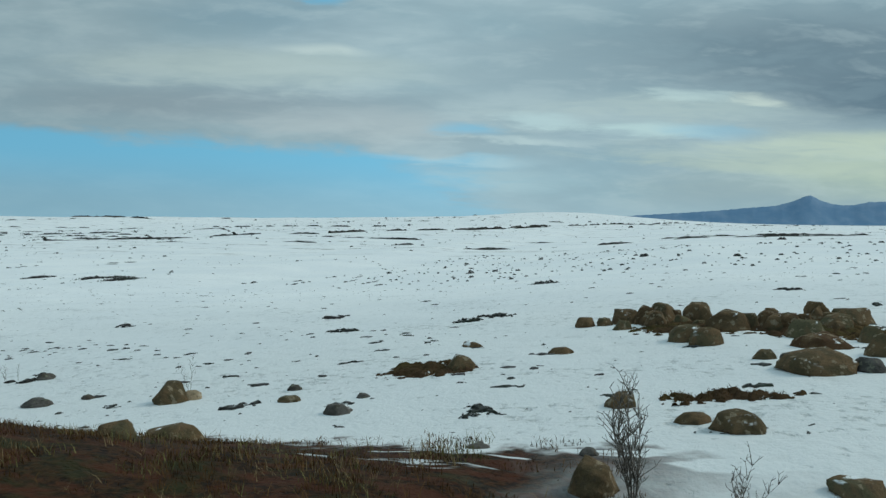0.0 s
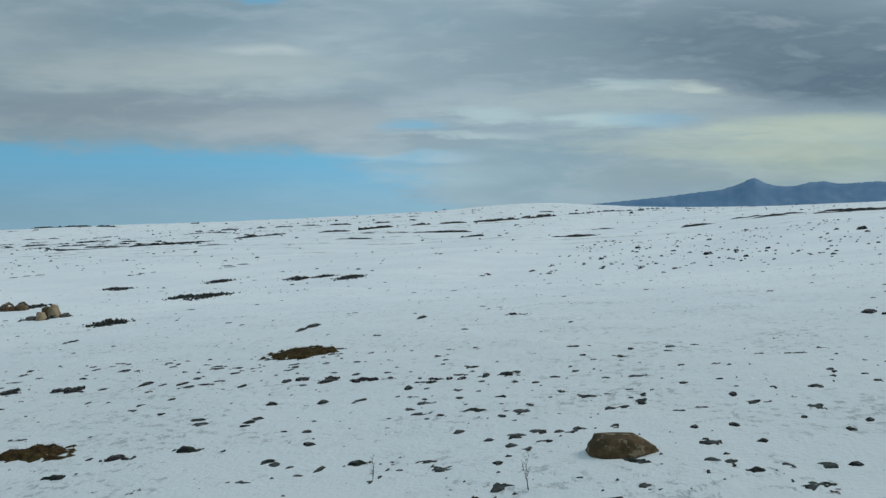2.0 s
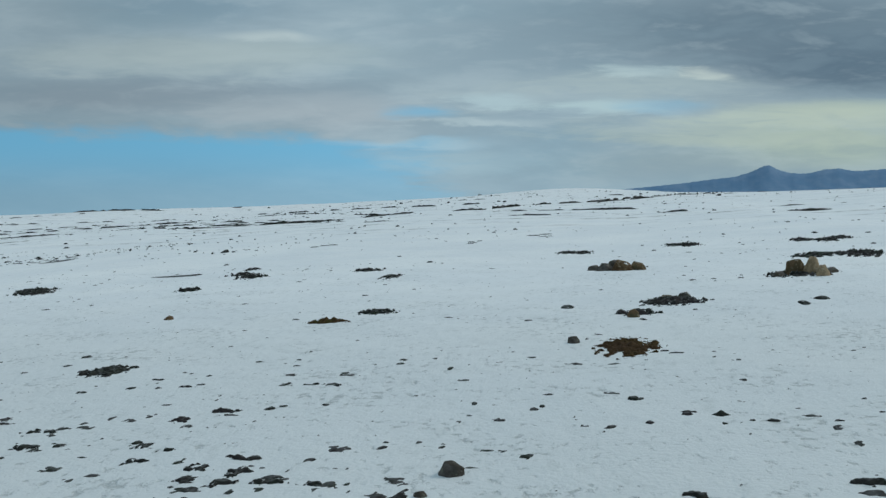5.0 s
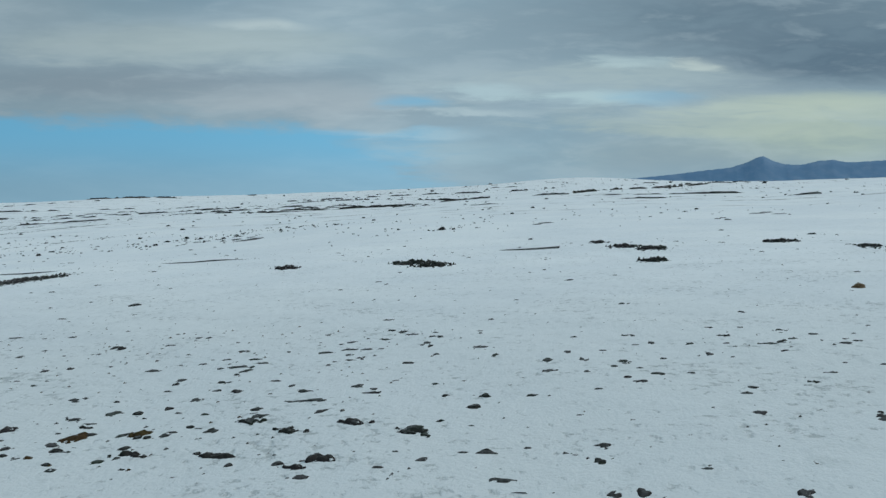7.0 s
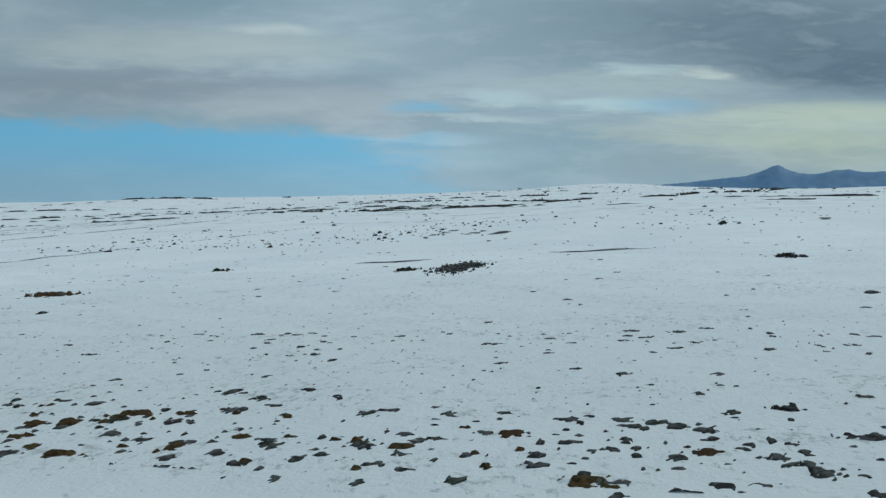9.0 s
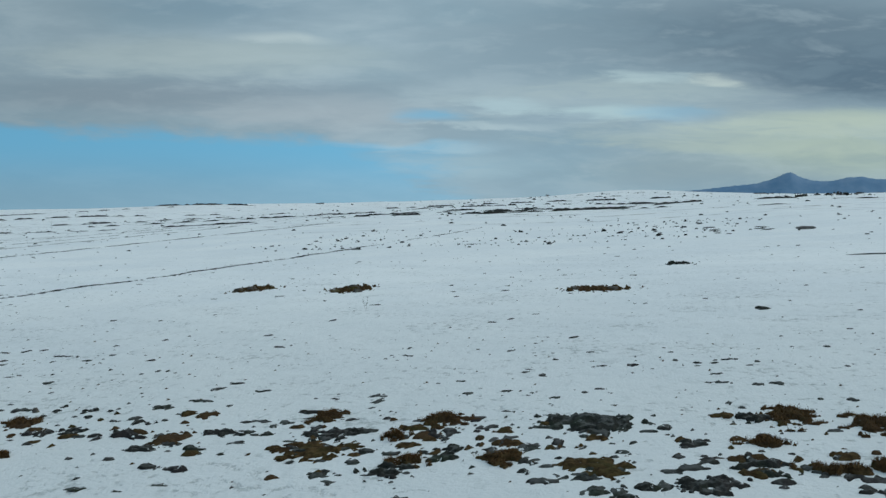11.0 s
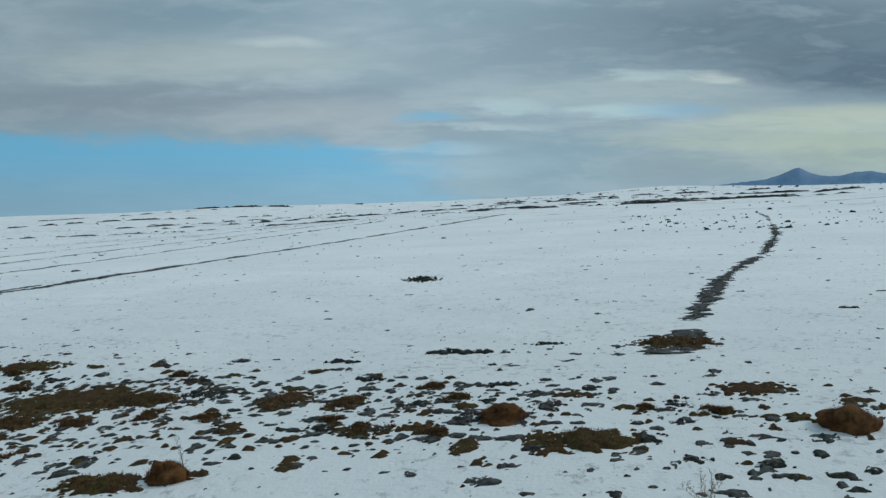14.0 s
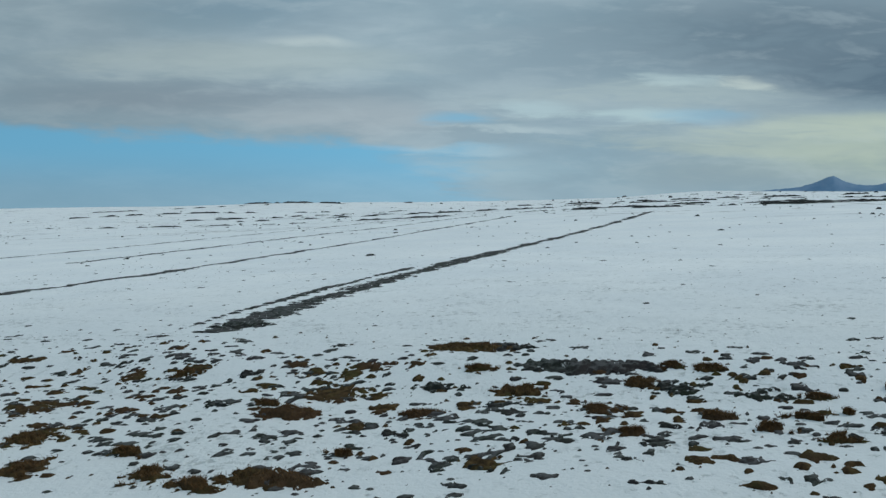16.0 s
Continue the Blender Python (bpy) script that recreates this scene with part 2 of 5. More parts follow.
def snow_ground():
    m, t, s, pos = material("snow_field", 0.75)
    xyz = node(t, "ShaderNodeSeparateXYZ")
    link(t, pos, xyz.inputs[0])
    x, y = xyz.outputs[0], xyz.outputs[1]
    wide = noise_node(t, pos, 0.09, 4.0, 0.6)
    mid = noise_node(t, pos, 1.1, 4.0, 0.6)
    fine = noise_node(t, pos, 14.0, 4.0, 0.65)
    snow = mix_node(t, step_node(t, wide, 0.35, 0.68), (0.80, 0.82, 0.84), (0.87, 0.88, 0.885))
    snow = mix_node(t, step_node(t, mid, 0.55, 0.78, 0.0, 0.30), snow, (0.66, 0.69, 0.70))
    # snow colour gets darker towards the road, unevenly
    near_road = math_node(t, "MULTIPLY", step_node(t, math_node(t, "ADD", y, math_node(t, "MULTIPLY", mid, 9.0)), 42.0, 12.0), step_node(t, wide, 0.2, 0.75, 0.65, 1.0))
    snow = mix_node(t, math_node(t, "MULTIPLY", near_road, 0.68), snow, (0.600, 0.625, 0.630))
    dapple = noise_node(t, stretch_node(t, pos, 1.0, 0.6, 1.0), 3.2, 4.0, 0.62)
    snow = mix_node(t, step_node(t, dapple, 0.54, 0.76, 0.0, 0.34), snow, (0.47, 0.50, 0.50))
    # faint grey marks: dents' shade painted into the snow colour, and half-buried crumbs
    dent = noise_node(t, stretch_node(t, pos, 0.8, 0.75, 1.0), 6.5, 4.0, 0.65)
    many = noise_node(t, stretch_node(t, pos, 0.5, 1.0, 1.0), 0.55, 3.0, 0.6)
    marks = math_node(t, "MULTIPLY", step_node(t, math_node(t, "ADD", dent, math_node(t, "MULTIPLY", math_node(t, "SUBTRACT", many, 0.5), 0.50)), 0.57, 0.74, 0.0, 0.62), step_node(t, y, 60.0, 16.0, 0.35, 1.0))
    snow = mix_node(t, marks, snow, (0.36, 0.385, 0.385))
    # thin snow over stubble: small bare flecks, clustered, over the middle and far field
    soil = mix_node(t, mid, (0.030, 0.027, 0.022), (0.075, 0.058, 0.040))
    fleck = noise_node(t, stretch_node(t, pos, 1.0, 0.8, 1.0), 3.0, 4.0, 0.65)
    crowd = noise_node(t, stretch_node(t, pos, 0.6, 1.0, 1.0), 0.045, 3.0, 0.55)
    bare = step_node(t, math_node(t, "ADD", fleck, math_node(t, "MULTIPLY", math_node(t, "SUBTRACT", crowd, 0.5), 0.30)), 0.725, 0.755)
    # long wind-cleared streaks on the far slope
    streak = noise_node(t, stretch_node(t, pos, 0.030, 0.16, 1.0), 1.0, 5.0, 0.66)
    far = math_node(t, "MULTIPLY", step_node(t, streak, 0.55, 0.64, 0.0, 0.62), step_node(t, y, 75.0, 130.0))
    far = math_node(t, "MULTIPLY", far, step_node(t, noise_node(t, pos, 0.35, 3.0, 0.6), 0.42, 0.60))
    bare = math_node(t, "MAXIMUM", bare, far)
    # earth of the road bank
    edge = math_node(t, "ADD", y, math_node(t, "MULTIPLY", math_node(t, "SUBTRACT", mid, 0.5), 3.2))
    bank_soil = mix_node(t, step_node(t, fine, 0.36, 0.66), (0.008, 0.004, 0.002), (0.055, 0.023, 0.008))
    bank_soil = mix_node(t, step_node(t, mid, 0.46, 0.66), bank_soil, (0.030, 0.030, 0.010))
    bank_soil = mix_node(t, step_node(t, noise_node(t, stretch_node(t, pos, 1.0, 2.0, 1.0), 2.2, 4.0, 0.6), 0.46, 0.62, 0.0, 0.75), bank_soil, (0.070, 0.022, 0.010))
    soil = mix_node(t, step_node(t, y, 9.0, 8.2), soil, bank_soil)
    bank = math_node(t, "MULTIPLY", math_node(t, "MULTIPLY", step_node(t, edge, 7.6, 7.1), step_node(t, math_node(t, "ADD", noise_node(t, stretch_node(t, pos, 0.5, 1.6, 1.0), 1.1, 3.0, 0.6), step_node(t, y, 6.6, 5.6, 0.0, -0.4)), 0.60, 0.55)), step_node(t, math_node(t, "ADD", x, math_node(t, "MULTIPLY", mid, 4.0)), -20.0, -14.0))
    bank = math_node(t, "MULTIPLY", bank, step_node(t, math_node(t, "ADD", x, math_node(t, "MULTIPLY", mid, 3.0)), 3.8, 0.6))
    bank = math_node(t, "MULTIPLY", bank, step_node(t, edge, 2.4, 3.0))
    bare = math_node(t, "MAXIMUM", bare, bank)
    col = mix_node(t, bare, snow, soil)
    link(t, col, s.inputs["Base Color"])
    height = math_node(t, "ADD", math_node(t, "MULTIPLY", mid, 0.7), math_node(t, "MULTIPLY", fine, 0.25))
    bump(t, s, math_node(t, "SUBTRACT", height, math_node(t, "MULTIPLY", marks, 0.35)), 0.6, 0.14)
    return m


def soil(name, dark, light, olive, third, snowy, dusting=0.0):
    m, t, s, pos = material(name, 0.95)
    s.inputs["Specular IOR Level"].default_value = 0.03
    pick = node(t, "ShaderNodeObjectInfo").outputs["Random"]
    grain = noise_node(t, pos, 9.0, 5.0, 0.65)
    clod = noise_node(t, pos, 2.4, 3.0, 0.6)
    base = mix_node(t, step_node(t, grain, 0.35, 0.68), dark, light)
    base = mix_node(t, math_node(t, "MULTIPLY", step_node(t, clod, 0.45, 0.66), step_node(t, pick, 0.1, 0.9, 0.2, 0.9)), base, olive)
    base = mix_node(t, step_node(t, noise_node(t, pos, 0.55, 3.0, 0.6), 0.42, 0.62, 0.0, 0.8), base, third)
    white = noise_node(t, stretch_node(t, pos, 1.0, 0.75, 1.0), 7.5, 4.0, 0.65)
    base = mix_node(t, step_node(t, white, snowy, snowy + 0.04, 0.0, 0.95), base, (0.74, 0.76, 0.77))
    # fresh snow lying on the flat tops of the clods
    up = node(t, "ShaderNodeSeparateXYZ")
    link(t, node(t, "ShaderNodeNewGeometry").outputs["Normal"], up.inputs[0])
    lying = math_node(t, "MULTIPLY", step_node(t, up.outputs[2], 0.88, 0.985, 0.0, dusting), step_node(t, noise_node(t, pos, 5.0, 4.0, 0.6), 0.36, 0.58))
    base = mix_node(t, lying, base, (0.62, 0.65, 0.66))
    link(t, base, s.inputs["Base Color"])
    bump(t, s, grain, 0.9, 0.05)
    return m


def stone(name, a, b, c, lichen):
    m, t, s, pos = material(name, 0.88)
    pick = node(t, "ShaderNodeObjectInfo").outputs["Random"]
    big = noise_node(t, pos, 3.0, 5.0, 0.6, 0.5)
    fine = noise_node(t, pos, 26.0, 5.0, 0.7)
    base = mix_node(t, pick, a, c)
    base = mix_node(t, step_node(t, big, 0.42, 0.60), base, b)
    spot = noise_node(t, pos, 8.0, 4.0, 0.6)
    base = mix_node(t, step_node(t, spot, 0.57, 0.64, 0.0, 0.8), base, lichen)
    base = mix_node(t, step_node(t, fine, 0.50, 0.70, 0.0, 0.62), base, (0.05, 0.04, 0.033))
    # a little snow caught on upward faces
    up = node(t, "ShaderNodeSeparateXYZ")
    link(t, node(t, "ShaderNodeNewGeometry").outputs["Normal"], up.inputs[0])
    caught = math_node(t, "MULTIPLY", step_node(t, up.outputs[2], 0.55, 0.85), step_node(t, noise_node(t, pos, 3.4, 4.0, 0.6), 0.60, 0.66))
    base = mix_node(t, caught, base, (0.82, 0.84, 0.85))
    link(t, base, s.inputs["Base Color"])
    bump(t, s, math_node(t, "ADD", big, math_node(t, "MULTIPLY", fine, 0.4)), 0.8, 0.06)
    return m


def plain(name, colour, other, scale, rough=0.8):
    m, t, s, pos = material(name, rough)
    n = noise_node(t, pos, scale, 4.0, 0.6)
    link(t, mix_node(t, step_node(t, n, 0.35, 0.68), colour, other), s.inputs["Base Color"])
    bump(t, s, n, 0.4, 0.02)
    return m


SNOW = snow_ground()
SOIL = soil("wet_soil", (0.018, 0.020, 0.019), (0.046, 0.047, 0.042), (0.028, 0.037, 0.025), (0.042, 0.036, 0.037), 0.64, 0.10)
BROWN = soil("brown_turf", (0.030, 0.020, 0.011), (0.100, 0.066, 0.030), (0.062, 0.056, 0.022), (0.064, 0.039, 0.024), 0.675)
ROCK = stone("brown_rock", (0.075, 0.040, 0.020), (0.145, 0.095, 0.052), (0.105, 0.098, 0.056), (0.27, 0.22, 0.15))
PALE_ROCK = stone("pale_rock", (0.25, 0.18, 0.11), (0.40, 0.295, 0.185), (0.28, 0.215, 0.14), (0.46, 0.39, 0.29))
GREY_ROCK = stone("grey_rock", (0.055, 0.053, 0.050), (0.12, 0.11, 0.10), (0.08, 0.065, 0.05), (0.17, 0.17, 0.13))
STRAW = plain("dry_straw", (0.16, 0.115, 0.060), (0.27, 0.20, 0.11), 30.0)
TURF = plain("brown_grass", (0.046, 0.024, 0.009), (0.115, 0.062, 0.024), 3.0)
OLIVE = plain("olive_grass", (0.085, 0.080, 0.026), (0.22, 0.20, 0.085), 6.0)
FUR = plain("rust_grass", (0.075, 0.040, 0.017), (0.19, 0.105, 0.043), 9.0)
RUSSET = plain("russet_grass", (0.058, 0.026, 0.010), (0.145, 0.068, 0.026), 7.0)
RUST = plain("rust_twig", (0.26, 0.11, 0.035), (0.40, 0.20, 0.075), 12.0)
GOLD = plain("golden_straw", (0.22, 0.165, 0.045), (0.40, 0.30, 0.10), 12.0)
TWIG = plain("grey_twig", (0.085, 0.072, 0.060), (0.16, 0.14, 0.12), 25.0)
BLACK_PAINT = plain("black_paint", (0.018, 0.018, 0.022), (0.035, 0.034, 0.038), 18.0, 0.5)
YELLOW_PAINT = plain("yellow_paint", (0.50, 0.36, 0.020), (0.40, 0.28, 0.03), 18.0, 0.5)
RED_PAINT = plain("red_paint", (0.42, 0.035, 0.075), (0.32, 0.03, 0.05), 18.0, 0.5)
# the blue of the air haze is put into the mountain's base colours
MOUNTAIN = plain("hazed_rock", (0.120, 0.225, 0.360), (0.165, 0.265, 0.395), 0.010)
SHED_WALL = plain("shed_wall", (0.10, 0.10, 0.10), (0.16, 0.15, 0.14), 1.5)
SHED_ROOF = plain("shed_roof", (0.045, 0.045, 0.05), (0.07, 0.07, 0.07), 1.5)


# ---- mesh helpers ----
def mesh_object(name, verts, faces, mat, parent=None, label="", category="", group="", kind="", shade=True):
    data = bpy.data.meshes.new(name)
    data.from_pydata([tuple(v) for v in verts], [], [tuple(f) for f in faces])
    data.materials.append(mat)
    if shade:
        data.polygons.foreach_set("use_smooth", [True] * len(data.polygons))
    data.update()
    ob = new(name, data)
    ob.parent = parent
    return tagged(ob, label, category, group, kind)


def part(name, bm, mat, parent, label=""):
    data = bpy.data.meshes.new(name)
    bm.to_mesh(data)
    bm.free()
    data.materials.append(mat)
    ob = new(name, data)
    ob.parent = parent
    return tagged(ob, label)


rng = np.random.default_rng(7)
SHUFFLE = np.concatenate([np.random.default_rng(11).permutation(4096)] * 2)


def waves(x, y, seed=0, octaves=4, gain=0.5):
    """Smooth noise over the plan, about -1 to 1, of unit grain."""
    total, size = 0.0, 1.0
    for k in range(octaves):
        u, v = x * 2**k + seed * 17.31 + k * 5.7, y * 2**k + seed * 9.77 - k * 3.1
        iu, iv = np.floor(u).astype(int), np.floor(v).astype(int)
        fu, fv = u - iu, v - iv
        su, sv = fu**3 * (fu * (fu * 6 - 15) + 10), fv**3 * (fv * (fv * 6 - 15) + 10)

        def corner(du, dv):
            a = SHUFFLE[(SHUFFLE[(iu + du) % 4096] + iv + dv) % 4096] * 0.0015340
            return np.cos(a) * (fu - du) + np.sin(a) * (fv - dv)

        low = corner(0, 0) * (1 - su) + corner(1, 0) * su
        high = corner(0, 1) * (1 - su) + corner(1, 1) * su
        total, size = total + size * (low * (1 - sv) + high * sv), size * gain
    return total * 1.25


RANKS = np.sort(waves(*np.random.default_rng(3).uniform(0, 900, (2, 40000))))


def share(n):
    """The share of the plan on which the noise is lower than n."""
    return np.interp(n, RANKS, np.linspace(0, 1, len(RANKS)))



# ---- the land ----
# height of the field 11 m from the road's middle, and its rise over the next 40 m, along the road
EDGE_X = np.array((-200, -165, -135, -110, -85, -60, -45, -30, -18, -8, 2), float)
EDGE_Z = np.array((0.04, 0.03, 0.10, 0.26, 0.18, -0.02, -0.04, 0.30, 0.36, 0.76, 1.31), float)
EDGE_RISE = np.array((0.23, 0.08, -0.38, -0.26, -0.46, -0.77, -0.72, -0.74, -0.70, -0.64, -0.56), float)
RIDGE_X = np.array((-1500, -900, -600, -470, -415, -360, -320, -242, -185, -131, -67, -5, 54, 111, 197, 400, 900), float)
RIDGE_Z = np.array((45, 27, 15.0, 12.2, 8.6, 5.4, 3.8, 2.0, 4.4, 4.0, -3.8, -10.2, -14.8, -18.0, -21.6, -28, -34), float)


def smooth(a, b, v):
    k = np.clip((v - a) / (b - a), 0, 1)
    return k * k * (3 - 2 * k)


def ridge(x):
    """Height of the skyline ridge, rounded over its corners."""
    return sum(np.interp(x + d, RIDGE_X, RIDGE_Z) for d in (-24, -12, 0, 12, 24)) / 5


def ground(x, y):
    """Height of the land: road bank, flat field, slow rise to the far ridge, sinking plain behind it."""
    x, y = np.asarray(x, float), np.asarray(y, float)
    near = np.interp(x, EDGE_X, EDGE_Z) + np.interp(x, EDGE_X, EDGE_RISE) * (np.clip(y, 0, 90) - 11) / 40
    far_y = 900 - 350 * smooth(300, 450, -x)
    k = np.clip((y - 90) / (far_y - 90), 0, 1)
    z = near + (ridge(x) - near) * k ** (1.25 - 0.42 * smooth(-170, 10, x)) * (y < far_y)
    z = np.where(y >= far_y, ridge(x) - 0.00002 * (y - far_y) ** 2 - 0.012 * (y - far_y), z)
    z = np.maximum(z, -150)
    soft = 1 - smooth(150, 400, y)
    z = z + soft * 0.035 * (np.sin(x * 0.9 + 1.7 * np.sin(y * 0.31)) * np.sin(y * 1.1 + np.sin(x * 0.23)))
    z = z + 0.35 * smooth(110, 200, y) * np.sin(x * 0.021 + y * 0.017) * np.sin(y * 0.034 + 0.6)
    # a hollow beyond the heap of stones, and a low swell of the last field
    z = z - 0.95 * smooth(24, 55, y) * smooth(-43, -31, x) * (1 - 0.6 * smooth(120, 500, y))
    z = z + 0.27 * smooth(13.2, 15.6, y) * smooth(170, 177, -x) * (1 - smooth(25, 80, y))
    # the road's bank, higher and earthy where the shot begins
    crest = 1.12 + 0.47 * smooth(-19, -8, x) * (1 - smooth(-4, 3, x)) + 0.22 * np.exp(-((x + 5.5) / 2.4) ** 2)
    crest = crest + smooth(-21, -17, x) * (0.05 * np.sin(x * 2.3 + 2 * np.sin(x * 0.9)) + 0.035 * np.sin(x * 5.3 + y * 2.1))
    foot = 7.4 + 0.9 * smooth(-20, -8, x)
    return z + (crest - z) * (1 - smooth(4.6, foot, y))


def spread(fine_a, fine_b, pitch, low, high, growth):
    """Grid lines: even from fine_a to fine_b, ever wider outside."""
    lines = list(np.arange(fine_a, fine_b + pitch / 2, pitch))
    step, v = pitch, fine_b
    while v < high:
        step *= growth
        v += step
        lines.append(v)
    step, v = pitch, fine_a
    while v > low:
        step *= growth
        v -= step
        lines.insert(0, v)
    return np.array(lines)


gx, gy = spread(-216, 22, 0.5, -4500, 4500, 1.09), spread(3.0, 46, 0.4, -1500, 4900, 1.045)
px, py = np.meshgrid(gx, gy)
pz = ground(px, py)
count = len(gx)
cell = (np.arange(len(gy) - 1)[:, None] * count + np.arange(count - 1)).ravel()
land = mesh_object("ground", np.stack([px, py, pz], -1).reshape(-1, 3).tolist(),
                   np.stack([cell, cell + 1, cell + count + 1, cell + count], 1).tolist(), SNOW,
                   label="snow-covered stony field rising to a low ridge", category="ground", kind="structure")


# ---- distant mountain ----
def mountain():
    az = np.array((-30, -12, -6, -2.5, 1.1, 3.2, 4.9, 6.7, 7.8, 8.35, 8.84, 9.25, 9.65, 10.3, 11.1, 11.65, 12.2, 13.2, 13.7, 14.3, 16, 18, 25, 34), float)
    el = np.array((-1.2, -0.9, -0.6, -0.40, -0.30, -0.22, -0.11, -0.03, 0.24, 0.48, 0.63, 0.38, 0.15, -0.06, -0.15, -0.10, 0.03, 0.03, -0.14, -0.22, -0.22, -0.4, -0.6, -0.9), float)
    a = np.linspace(-24, 30, 520)
    away = 4850 / np.cos(np.radians(a + 15.5))
    top = 3.5 + away * np.tan(np.radians(np.interp(a, az, el)))
    top += 1.0 * np.sin(a * 9.7 + 1) + 0.7 * np.sin(a * 21.1 + 2) + 0.4 * np.sin(a * 47 + 1)
    verts, faces, deep = [], [], 17
    for j in range(deep):
        k = (j - 8) / 8
        for i in range(len(a)):
            fall = 1 - abs(k) ** 0.9
            rough = 3 * math.sin(a[i] * 5 + j * 0.9) * abs(k) * (1 - abs(k)) * 4
            far, way = away[i] + 330 * k, math.radians(a[i])
            verts.append((-92 + far * math.sin(way), far * math.cos(way), -190 + (top[i] + 190) * fall + rough * (j != 8)))
    n = len(a)
    for j in range(deep - 1):
        faces += [(j * n + i, j * n + i + 1, j * n + n + i + 1, j * n + n + i) for i in range(n - 1)]
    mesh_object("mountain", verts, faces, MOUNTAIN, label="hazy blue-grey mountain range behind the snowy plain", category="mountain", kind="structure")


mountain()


# ---- stones, bare patches and plants ----
def lump(seed, stretch, rough=0.10):
    """A soft mound's shape: a dented ball of unit half-width."""
    bm = bmesh.new()
    bmesh.ops.create_icosphere(bm, subdivisions=3, radius=1.0)
    off = Vector(np.random.default_rng(seed).uniform(-50, 50, 3))
    for v in bm.verts:
        c = v.co * (1 + rough * noise.noise(v.co * 1.6 + off) * 2 + rough * 0.6 * noise.noise(v.co * 4.1 + off))
        v.co = Vector((c.x * stretch[0], c.y * stretch[1], c.z * stretch[2]))
    for f in bm.faces:
        f.smooth = True
    return bm


def boulder(seed, cuts):
    """A broken stone: the hull of a broad foot, a shoulder and a few high corners, its edges worn and its faces rough."""
    r = np.random.default_rng(seed)
    bm = bmesh.new()
    off = Vector(r.uniform(-50, 50, 3))
    for number, low, high, near, far in ((8, -1.0, -0.6, 0.85, 1.0), (5, -0.4, 0.3, 0.75, 1.0), (int(r.integers(3, 6)), 0.55, 1.0, 0.40, 0.82)):
        turn = r.uniform(0, 6.283)
        for k in range(number):
            a, d = turn + (k + r.uniform(-0.35, 0.35)) * 6.283 / number, r.uniform(near, far)
            bm.verts.new((d * math.cos(a), d * math.sin(a), r.uniform(low, high)))
    hull = bmesh.ops.convex_hull(bm, input=bm.verts)
    bmesh.ops.delete(bm, geom=[g for g in hull["geom_interior"] if isinstance(g, bmesh.types.BMVert)], context="VERTS")
    bmesh.ops.subdivide_edges(bm, edges=bm.edges, cuts=cuts, use_grid_fill=True)
    bmesh.ops.smooth_vert(bm, verts=bm.verts, factor=0.28, use_axis_x=True, use_axis_y=True, use_axis_z=True)
    for v in bm.verts:
        v.co *= 1 + 0.09 * noise.noise(v.co * 1.9 + off) + 0.05 * noise.noise(v.co * 5.3 + off)
    for f in bm.faces:
        f.smooth = True
    return bm


rock_seed = 100


def rock(x, y, w, h, mat=None, label="", lift=0.0, turn=None, group=""):
    """A stone whose front foot is at (x, y), w wide and h high over the snow."""
    global rock_seed
    rock_seed += 1
    r = np.random.default_rng(rock_seed)
    deep = w * r.uniform(0.62, 0.9)
    bm = boulder(rock_seed, 4 if w > 0.3 else 2)
    co = np.array([v.co for v in bm.verts])
    span, low = np.ptp(co, axis=0), co.min(0)
    want = np.array((w * 0.94, deep, h * 1.1))
    for v in bm.verts:
        c = (np.array(v.co) - low) / span
        taper = 1.06 - 0.14 * c[2]
        v.co = Vector((c - 0.5) * want * (taper, taper, 1))
    data = bpy.data.meshes.new("rock")
    bm.to_mesh(data)
    bm.free()
    in_pile = x > -4 and y > 11.5
    if mat is None:
        mat = ROCK if (in_pile and r.random() < 0.9) or r.random() < 0.45 else GREY_ROCK
    data.materials.append(mat)
    cy = y + deep * 0.40
    ob = new("rock", data)
    ob.matrix_basis = pose(x, cy, float(ground(x, cy)) + h * 0.31 + lift, r.uniform(-6, 6), r.uniform(-6, 6), r.uniform(-16, 16) if turn is None else turn)
    tone = {"brown_rock": "brown weathered", "pale_rock": "pale tan", "grey_rock": "dark grey"}[mat.name]
    size = "large" if w > 0.9 else "fist-sized" if w < 0.3 else "knee-high"
    place = "in a heap of fieldstones" if in_pile else "half sunk in snow"
    return tagged(ob, label or f"{tone} {size} rock {place}", "rock", group or ("heap of fieldstones" if in_pile else "rocks scattered over the field"))


def blades(points, height, seed, lean=0.5, wide=0.012):
    """Grass blades, each a bent strip of two triangles pairs, at the given feet."""
    r = np.random.default_rng(seed)
    verts, faces = [], []
    for x, y, z in points:
        h, a, bend, w = height * r.uniform(0.5, 1.25), r.uniform(0, 6.283), r.uniform(0.1, lean), wide * r.uniform(0.6, 1.5)
        dx, dy = math.cos(a), math.sin(a)
        n = len(verts)
        verts += [(x - dy * w, y + dx * w, z - 0.01), (x + dy * w, y - dx * w, z - 0.01),
                  (x + dx * bend * h * 0.4 + dy * w * 0.7, y + dy * bend * h * 0.4 - dx * w * 0.7, z + h * 0.6),
                  (x + dx * bend * h * 0.4 - dy * w * 0.7, y + dy * bend * h * 0.4 + dx * w * 0.7, z + h * 0.6),
                  (x + dx * bend * h, y + dy * bend * h, z + h)]
        faces += [(n, n + 1, n + 2, n + 3), (n + 3, n + 2, n + 4)]
    return verts, faces


patch_seed = 1000


